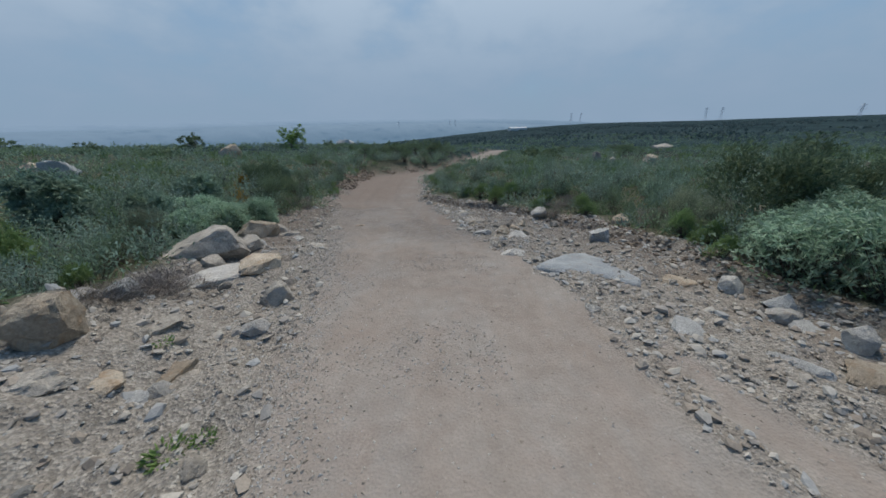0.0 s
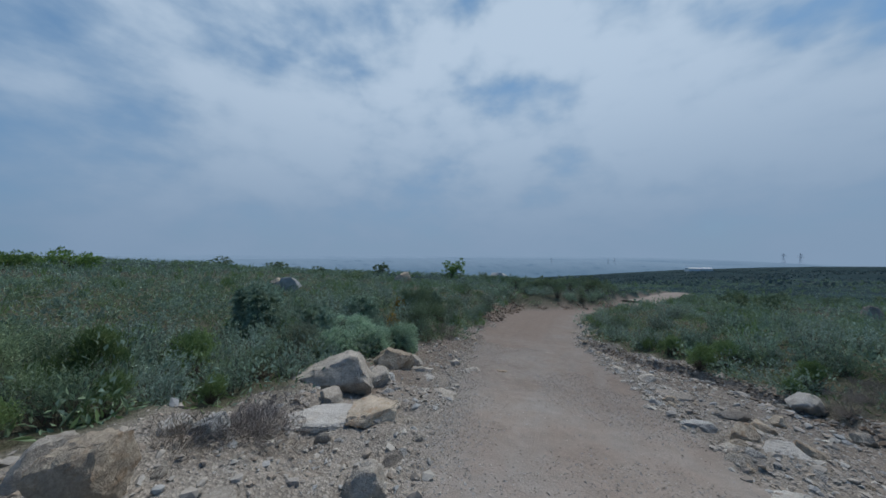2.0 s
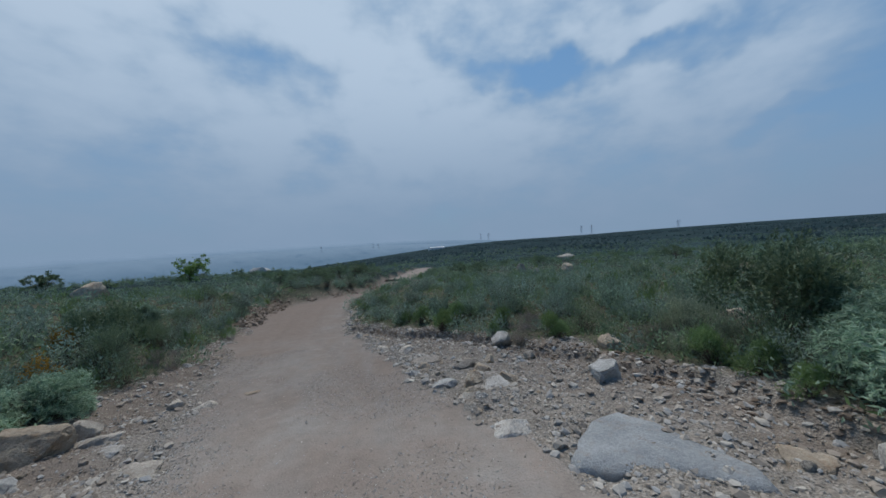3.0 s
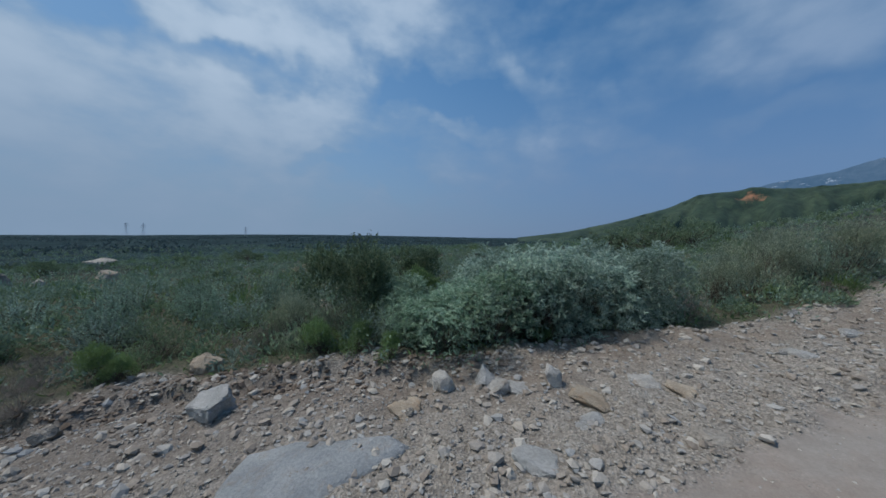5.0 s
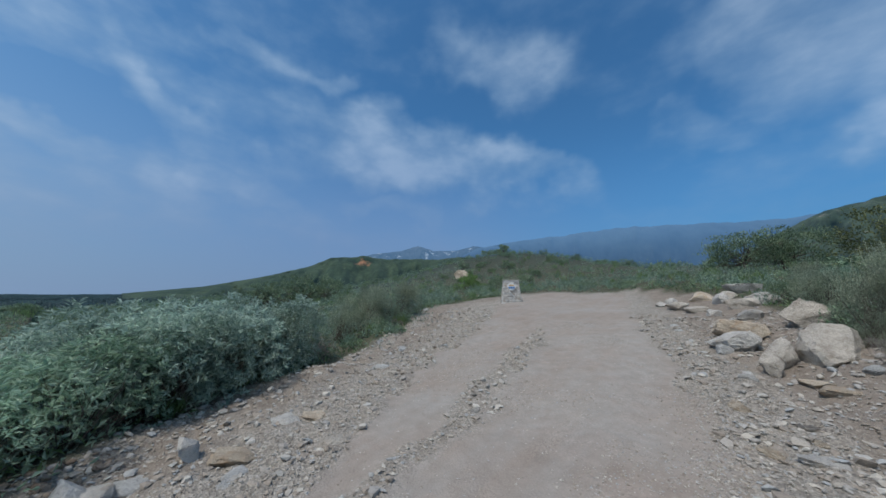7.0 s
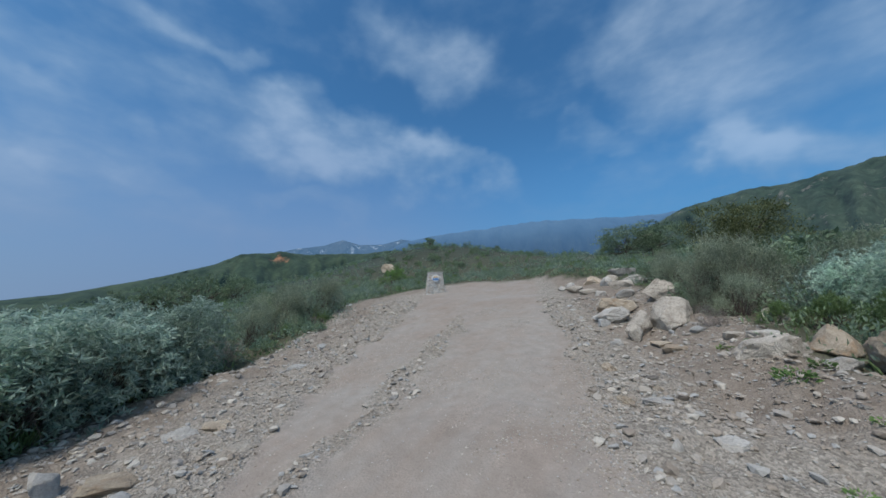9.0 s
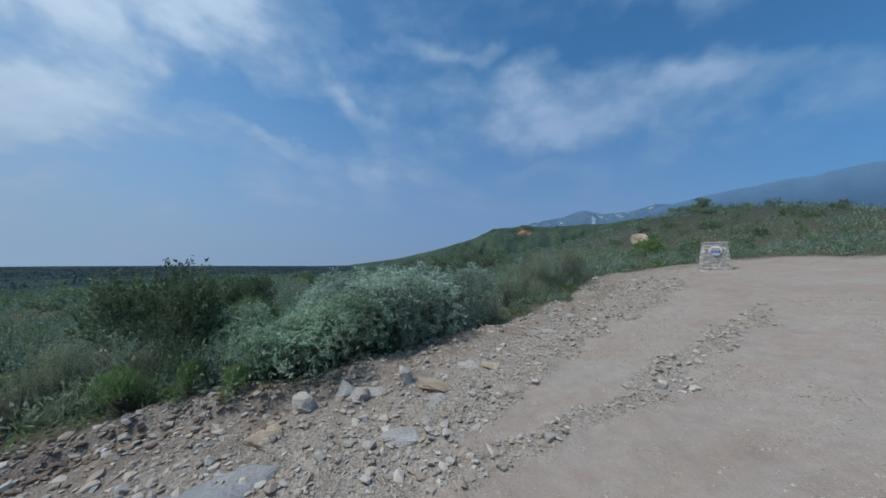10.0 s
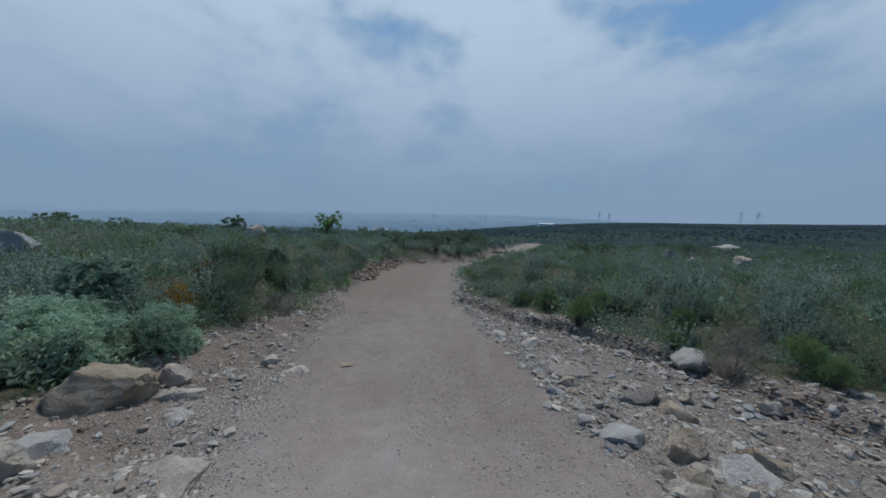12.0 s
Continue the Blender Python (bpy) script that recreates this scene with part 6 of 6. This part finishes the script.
def gravel(name, count, lo, hi, seed, on_track):
    """Loose gravel: tiny broken stones, eight faces each."""
    rng = np.random.default_rng(seed)
    many = count * (24 if on_track else 20 if hi < 0.045 else 9)
    y = rng.uniform(-7, 14, many) if on_track else rng.uniform(-9, 20, many)
    x = rng.uniform(-7.5, 8.5, many)
    track, bare = masks(x, y)
    patch = rough(x * 0.8, y * 0.8, seed + 1, 3)
    if on_track:
        keep = (track > 0.5) & (rng.random(len(x)) < 0.05 + 0.50 * smooth(patch, 0.05, 0.6))
    else:
        gap = np.minimum(np.abs(x - np.interp(y, LEFT_Y, LEFT_X)), np.abs(x - np.interp(y, RIGHT_Y, RIGHT_X)))
        thin = np.where(x < np.interp(y, LEFT_Y, LEFT_X), np.where(y < -0.5, 0.85, 0.55), 1.0) * np.where((y < 1) & (x > 0), 0.6, 1.0) * np.where((y > 5.5) & (x > 0), 1.25, 1.0)
        keep = (bare > 0.35) & (track < 0.6) & (patch > rng.uniform(-1.4, 0.5, len(x))) & (rng.random(len(x)) < thin * (np.exp(-gap / 0.9) + 0.25 if hi < 0.045 else 1.0))
    x, y = x[keep][:count], y[keep][:count]
    block_field(name, "loose broken gravel in mixed grey and tan", x, y, lo + (hi - lo) * rng.random(len(x)) ** 2.2, GRAVEL, rng, "gravel", PEBBLE if hi < 0.045 else NUGGET if hi < 0.1 else CHIP)


def clods():
    """Crumbled earth and stones along the eroded lip of the right-hand bank."""
    rng = np.random.default_rng(340)
    n = 1500
    y = rng.uniform(3.0, 17, n)
    x = np.interp(y, BARE_R_Y, BARE_R_X) - 0.35 + rng.normal(size=n) * 0.22
    block_field("bank_clods", "crumbled brown earth clods along the eroded bank", x, y, 0.03 + 0.08 * rng.random(n) ** 2, EARTH, rng, "earth")


clods()


def bend_bank():
    """The dark, undercut earth bank on the outer side of the bend."""
    rng = np.random.default_rng(345)
    n = 1300
    y = rng.uniform(20, 46, n)
    x = np.interp(y, BARE_L_Y, BARE_L_X) + 0.15 + rng.normal(size=n) * 0.3
    block_field("bend_clods", "dark crumbled earth along the bend's outer bank", x, y, 0.10 + 0.30 * rng.random(n) ** 2, EARTH, rng, "earth")


bend_bank()


def herbs():
    """Small herbs and leaf litter that carpet the ground at the feet of the shrubs."""
    rng = np.random.default_rng(350)
    n = 60000
    r, w = 21 * np.sqrt(rng.random(n)), rng.uniform(0, 2 * np.pi, n)
    x, y = np.cos(w) * r + 0.5, np.sin(w) * r + 3.0
    _, bare = masks(x, y)
    keep = bare < rng.random(n) ** 2 * 0.95
    x, y = x[keep], y[keep]
    z = height(x, y)
    p = np.stack([x, y, z + 0.02], 1)
    way = rng.normal(size=p.shape) * 0.7 + np.array([0, 0, 0.75])
    for name, label, mat, part_of in (("green_herbs", "small green herbs at the feet of the shrubs", GREEN, slice(0, None, 2)), ("grass_blades", "short fresh grass at the feet of the shrubs", GRASS, slice(1, None, 2))):
        tagged(new(name, mesh_from(name, *leaves_at(p[part_of], way[part_of], 0.17, 0.035, rng), mat)), label, "herbs", kind="stuff")


herbs()
gravel("shoulder_rubble", 5200, 0.045, 0.135, 330, False)
gravel("shoulder_gravel", 25000, 0.020, 0.064, 300, False)
gravel("shoulder_grit", 48000, 0.012, 0.034, 310, False)


def edge_gravel():
    """Fine gravel thrown to the left edge of the track by passing wheels."""
    rng = np.random.default_rng(336)
    n = 15000
    y = rng.uniform(-2.5, 9, n)
    x = np.interp(y, LEFT_Y, LEFT_X) + 0.08 + rng.normal(size=n) * 0.24 + 0.10 * rough(y * 0.9, y * 0, 337, 3)
    thick = rng.random(n) < 0.35 + 0.65 * smooth(rough(x * 1.6, y * 0.9, 338, 3), -0.4, 0.5)
    x, y = x[thick], y[thick]
    block_field("edge_gravel", "fine pale gravel in a band along the track's edge", x, y, 0.012 + 0.026 * rng.random(len(x)) ** 2, GRAVEL, rng, "gravel", PEBBLE)


edge_gravel()
gravel("track_gravel", 30000, 0.010, 0.034, 320, True)


# ---- trees and far things ----
def tree(name, x, y, size, mat, seed, label, count=900, leaf=0.32):
    """A small tree: tapered trunk, limbs and an open crown of many leaves."""
    rng = np.random.default_rng(seed)
    thing = new(name)
    knots, out = crown_points(max(60, count // 18), (size[0], size[1], size[2] * 0.8), rng, 12, 0.35)
    knots[:, 2] += size[2] * 0.03
    each = np.repeat(np.arange(len(knots)), 18)
    p, out = knots[each] + rng.normal(size=(len(each), 3)) * np.array(size) * 0.034, out[each]
    part("crown", leaves_at(p, out + np.array([0, 0, 0.5]) + rng.normal(size=p.shape) * 0.5, leaf, leaf * 0.55, rng), mat, thing)
    some = p[rng.permutation(len(p))[:46]]
    roots = np.repeat([[0, 0, size[2] * 0.12]], len(some), 0) + some * np.array([0.1, 0.1, 0.2])
    part("branching", twigs_from(roots, some, size[2] * 0.010, rng), BARK, thing)
    part("trunk", twigs_from(np.array([[0, 0, -0.2], [0.1, 0, -0.2]]), np.array([[0, 0, size[2] * 0.55], [0.3, 0.2, size[2] * 0.5]]), size[2] * 0.035, rng, 0.03), BARK, thing)
    thing.matrix_world = pose(x, y, ground_at(x, y) - 0.1)
    return tagged(thing, label, "tree")


tree("tree", -29.0, 61.0, (5.2, 5.0, 4.6), BRIGHT, 401, "small bright green tree on the field's crest", 1400, 0.34)
tree("tree", -45.0, 58.0, (4.4, 4.2, 2.6), GREEN, 402, "low dark round tree on the field's crest", 1000, 0.30)
tree("tree", -62.0, 44.0, (5.0, 4.5, 2.4), GREEN, 403, "low dark bushy tree on the field's crest", 900, 0.3)
tree("tree", -70.0, 38.0, (4.5, 4.5, 2.8), GREEN, 404, "low green bushy tree on the field's crest", 900, 0.3)
for x, y, s in ((-45.0, 11.5, 4.6), (-46.5, 8.2, 5.4), (-45.5, 5.0, 5.8), (-47.0, 1.8, 6.0)):
    tree("tree", x, y, (s, s * 0.9, 2.75 - ground_at(x, y)), BRIGHT, 440 + round(y), "low bright green tree at the field's edge", 2600, 0.20)
tree("tree", -4.2, -31.0, (6.0, 5.0, 3.6), GREEN, 405, "dark green oak behind the clearing", 4500, 0.16)
tree("tree", -6.6, -32.0, (6.0, 5.0, 3.8), GREEN, 406, "dark green oak behind the clearing", 4500, 0.16)
tree("tree", -10.4, -24.0, (7.0, 6.0, 3.9), OLIVE_TREE, 407, "spreading olive-green tree on the bank", 9000, 0.15)
tree("tree", 16.0, -21.0, (2.6, 2.4, 1.9), BRIGHT, 408, "bright green round bush below the knoll", 3000, 0.11)
# rounded shrubs that break the outline of the knoll and of the field
far_shrub = bush("far_shrub", fine_bush((2.2, 2.0, 1.35), 120, 1200, 0.19, 0.10, 4), GREEN, "rounded green shrub in the open scrub", "shrub", "shrubs of the open field")
stand(far_shrub, 14.5, -24.0)
spot = random.Random(31)
for area, count in (((6, 46, -62, -26), 46), ((-70, -14, 24, 84), 34), ((6, 70, 22, 80), 40), ((14, 60, -16, 18), 34), ((-26, -6, -30, -8), 24)):
    x0, x1, y0, y1 = area
    for _ in range(count):
        x, y, k = spot.uniform(x0, x1), spot.uniform(y0, y1), spot.uniform(0.55, 1.15)
        copy_thing(far_shrub, Matrix.Identity(4)).matrix_basis = pose(x, y, ground_at(x, y) - 0.1, 0, 0, spot.uniform(0, 360)) @ Matrix.Diagonal((k * 1.1, k * 1.1, k * spot.uniform(0.6, 1.0), 1))
tree("tree", 27.0, -50.0, (4.0, 4.0, 2.6), GREEN, 409, "green tree on top of the knoll", 1000, 0.25)
for k, (x, y, s) in enumerate(((-11, 44.5, 3.0), (-8.8, 45, 3.2), (-6.6, 45.5, 3.3), (-4.4, 46.4, 3.5), (-2.4, 47.6, 3.6), (-1.0, 50, 3.6), (-17, 60, 2.6), (9.5, 36, 2.4), (12, 37.5, 2.3), (24, 44, 3.0), (40, 36, 3.4), (29.1, -7.3, 3.4), (28.7, -8.8, 3.8), (28.2, -10.3, 4.6), (27.8, -11.2, 5.0), (26.5, -12.6, 4.4))):
    tree("tree", x, y, (s * 1.2, s * 1.1, s * 0.62), DARK if k % 3 else GREEN, 420 + k, "low rounded dark green shrub-tree in the field", 1500, 0.16)


def box(bm, lo, hi, taper=1.0):
    """A box between two corners, its top shrunk by taper."""
    cx, cy = (lo[0] + hi[0]) / 2, (lo[1] + hi[1]) / 2
    vs = []
    for z, s in ((lo[2], 1.0), (hi[2], taper)):
        for x, y in ((lo[0], lo[1]), (hi[0], lo[1]), (hi[0], hi[1]), (lo[0], hi[1])):
            vs.append(bm.verts.new((cx + (x - cx) * s, cy + (y - cy) * s, z)))
    for f in ((3, 2, 1, 0), (4, 5, 6, 7), (0, 1, 5, 4), (1, 2, 6, 5), (2, 3, 7, 6), (3, 0, 4, 7)):
        bm.faces.new([vs[i] for i in f])


MORTAR = plain("mortar", (0.62, 0.62, 0.61), 0.95, 0, 0.2, 20)
PLAQUE_PALE = plain("plaque_white", (0.62, 0.63, 0.64), 0.6, 0, 0.1)
PLAQUE_BLUE, PLAQUE_GOLD = plain("plaque_blue", (0.08, 0.20, 0.42), 0.5, 0, 0.15), plain("plaque_ochre", (0.50, 0.30, 0.08), 0.6, 0, 0.2)
CAP = plain("capstone", (0.36, 0.35, 0.33), 0.9, 0, 0.2, 12)


def monument(x, y, turn):
    """A tapered marker of mortared field stones with a small coloured emblem below its cap."""
    thing = new("stone_monument")
    w, d, h, t = 1.12, 0.85, 1.12, 0.70
    bm = bmesh.new()
    box(bm, (-w / 2, -d / 2, -0.35), (w / 2, d / 2, h), t)
    core = new("core", link_mesh("core", bm, MORTAR))
    core.parent = thing
    bm = bmesh.new()
    box(bm, (-w * t / 2 - 0.05, -d * t / 2 - 0.05, h), (w * t / 2 + 0.05, d * t / 2 + 0.05, h + 0.07), 0.97)
    bmesh.ops.bevel(bm, geom=bm.edges[:], offset=0.012, segments=1, affect="EDGES")
    cap = new("capstone", link_mesh("capstone", bm, CAP))
    cap.parent = thing
    rng = random.Random(9)
    shapes = [link_mesh("stone", rock_bmesh(800 + k, (1.0, 0.5, 1.0), 7, 2, 0.1), ROCK_SET[(3, 3, 0, 3, 2, 3)[k]]) for k in range(6)]
    for face in range(4):
        span, off = (w, d / 2) if face % 2 == 0 else (d, w / 2)
        z = -0.02
        while z < h - 0.06:
            tall = rng.uniform(0.11, 0.17)
            s = 1 - (1 - t) * (z + tall / 2 + 0.35) / (h + 0.35)
            u = -span * s / 2 + 0.02
            while u < span * s / 2 - 0.05:
                wide = min(rng.uniform(0.12, 0.24), span * s / 2 - u)
                ob = new("stone", rng.choice(shapes))
                ob.parent = thing
                ob.matrix_basis = pose(0, 0, 0, 0, 0, 90 * face) @ pose(u + wide / 2, -off * s, z + tall / 2, rng.uniform(-8, 8), rng.uniform(-10, 10), rng.uniform(-6, 6)) @ Matrix.Diagonal((wide, 0.10, tall, 1))
                u += wide + 0.012
            z += tall + 0.010
    # the emblem faces down the track
    bm = bmesh.new()
    bmesh.ops.create_cone(bm, cap_ends=True, segments=24, radius1=0.21, radius2=0.20, depth=0.03)
    emblem = new("emblem", link_mesh("emblem", bm, PLAQUE_PALE))
    emblem.parent = thing
    emblem.matrix_basis = pose(0, d * 0.5 * 0.80 + 0.045, 0.82, 98, 0, 0)
    tagged(emblem, "round white emblem with blue bars above an ochre band")
    for k in (-1, 0, 1):
        bm = bmesh.new()
        box(bm, (-0.050, -0.012, -0.055), (0.050, 0.012, 0.055))
        bar = new("bar", link_mesh("bar", bm, PLAQUE_BLUE))
        bar.parent = emblem
        bar.matrix_basis = pose(k * 0.115, -0.06, -0.022, 90, 0, 0)
    bm = bmesh.new()
    box(bm, (-0.13, -0.012, -0.03), (0.13, 0.012, 0.03))
    band = new("band", link_mesh("band", bm, PLAQUE_GOLD))
    band.parent = emblem
    band.matrix_basis = pose(0, 0.07, -0.022, 90, 0, 0)
    thing.matrix_world = pose(x, y, ground_at(x, y) - 0.02, 0, 0, turn)
    tagged(thing, "tapered field-stone monument with a small coloured emblem", "monument")


monument(7.35, -12.3, 32)

WHITE_WALL, PALE_ROOF = plain("white_wall", (0.80, 0.80, 0.80), 0.7, 0, 0.05, 0.2), plain("pale_roof", (0.70, 0.71, 0.72), 0.6, 0, 0.08, 0.2)
# pylon steel: base colour paled and blued to stand for haze in between
STEEL = plain("hazed_steel", (0.46, 0.50, 0.55), 0.6, 0.1, 0.15, 0.5)
POST_WOOD = plain("dark_post_wood", (0.045, 0.04, 0.035), 0.9, 0, 0.3, 20)


def far_place(azimuth, elevation, distance):
    a = radians(azimuth)
    return -math.sin(a) * distance, math.cos(a) * distance, 2.0 + math.tan(radians(elevation)) * distance


def warehouse():
    x, y, z = far_place(-12.1, -2.62, 880)
    thing = new("warehouse")
    bm = bmesh.new()
    box(bm, (-22, -9, -12), (22, 9, 5.2))
    part_wall = new("wall", link_mesh("wall", bm, WHITE_WALL))
    bm = bmesh.new()
    vs = [bm.verts.new(p) for p in ((-22.6, -9.6, 5.2), (22.6, -9.6, 5.2), (22.6, 9.6, 5.2), (-22.6, 9.6, 5.2), (-22.6, 0, 6.6), (22.6, 0, 6.6))]
    for f in ((0, 1, 5, 4), (2, 3, 4, 5), (0, 4, 3), (1, 2, 5), (3, 2, 1, 0)):
        bm.faces.new([vs[i] for i in f])
    roof = new("roof", link_mesh("roof", bm, PALE_ROOF))
    part_wall.parent = roof.parent = thing
    thing.matrix_world = pose(x, y, z, 0, 0, 12)
    tagged(thing, "long low white warehouse far out on the plain", "building")


warehouse()


def pylon_mesh():
    bm = bmesh.new()

    def strut(p, q, r):
        p, q = Vector(p), Vector(q)
        d = (q - p).normalized()
        a = d.orthogonal().normalized() * r
        b = d.cross(a).normalized() * r
        ring = [[bm.verts.new(c + k) for k in (a, b, -a, -b)] for c in (p, q)]
        for i in range(4):
            bm.faces.new((ring[0][i], ring[0][(i + 1) % 4], ring[1][(i + 1) % 4], ring[1][i]))
    levels = ((0, 4.5), (12, 2.8), (24, 1.5), (34, 1.2), (40, 0.5))
    for (z0, w0), (z1, w1) in zip(levels, levels[1:]):
        for sx, sy in ((1, 1), (1, -1), (-1, -1), (-1, 1)):
            strut((sx * w0, sy * w0, z0), (sx * w1, sy * w1, z1), 0.20)
            strut((sx * w0, sy * w0, z0), (-sy * w1, sx * w1, z1), 0.12)
    for z, w in ((26, 9), (32, 7.5), (37, 6)):
        strut((-w, 0, z), (w, 0, z), 0.3)
        strut((-w, 0, z), (0, 0, z + 2.5), 0.2)
        strut((w, 0, z), (0, 0, z + 2.5), 0.2)
    return link_mesh("power_pylon", bm, STEEL)


PYLON = pylon_mesh()
for azimuth, top, distance in ((-20.3, -0.2, 1700), (-21.7, -0.2, 1700), (-37.3, 0.18, 1500), (-38.9, 0.18, 1500), (-50.4, 0.25, 1400), (-0.7, -0.85, 2300), (-1.6, -0.9, 2300), (8.0, -0.9, 2400)):
    x, y, z = far_place(azimuth, top, distance)
    ob = new("power_pylon", PYLON)
    ob.matrix_world = pose(x, y, z - 40, 0, 0, azimuth + 25)
    tagged(ob, "steel lattice power pylon far away in haze", "pylon", "power pylons on the plain")


def dark_post(x, y):
    bm = bmesh.new()
    bmesh.ops.create_cone(bm, cap_ends=True, segments=10, radius1=0.14, radius2=0.11, depth=1.3)
    bmesh.ops.bevel(bm, geom=[e for e in bm.edges if e.is_boundary or e.calc_face_angle(0) > 1], offset=0.02, segments=1, affect="EDGES")
    ob = new("wooden_post", link_mesh("wooden_post", bm, POST_WOOD))
    ob.matrix_world = pose(x, y, ground_at(x, y) + 0.55)
    tagged(ob, "short dark wooden post by the track's bend", "post")


dark_post(-0.9, 52.0)



def far_track():
    """The stretch of the same dirt track that shows again far down the slope."""
    line = ((3.3, 54), (4.9, 59), (6.6, 63.7), (9.3, 71), (11.6, 76.5), (13.2, 81), (14.2, 84))
    verts, faces = [], []
    for i, (x, y) in enumerate(line):
        a, b = line[max(0, i - 1)], line[min(len(line) - 1, i + 1)]
        d = Vector((b[0] - a[0], b[1] - a[1])).normalized()
        for side in (-1, -0.4, 0.4, 1):
            px, py = x - d.y * side * 2.6, y + d.x * side * 2.6
            verts.append((px, py, ground_at(x, y) + 0.3 + (0.0 if abs(side) < 1 else -0.5)))
        if i:
            for k in range(3):
                p = 4 * (i - 1) + k
                faces.append((p, p + 1, p + 5, p + 4))
    me = mesh_from("road_far", np.array(verts), np.array(faces), FAR_DIRT, True)
    tagged(new("road_far", me), "pale dirt track showing again far down the slope", "road", kind="structure")


FAR_DIRT = plain("far_dirt", (0.25, 0.215, 0.188), 0.95, 0, 0.15, 0.3)
far_track()
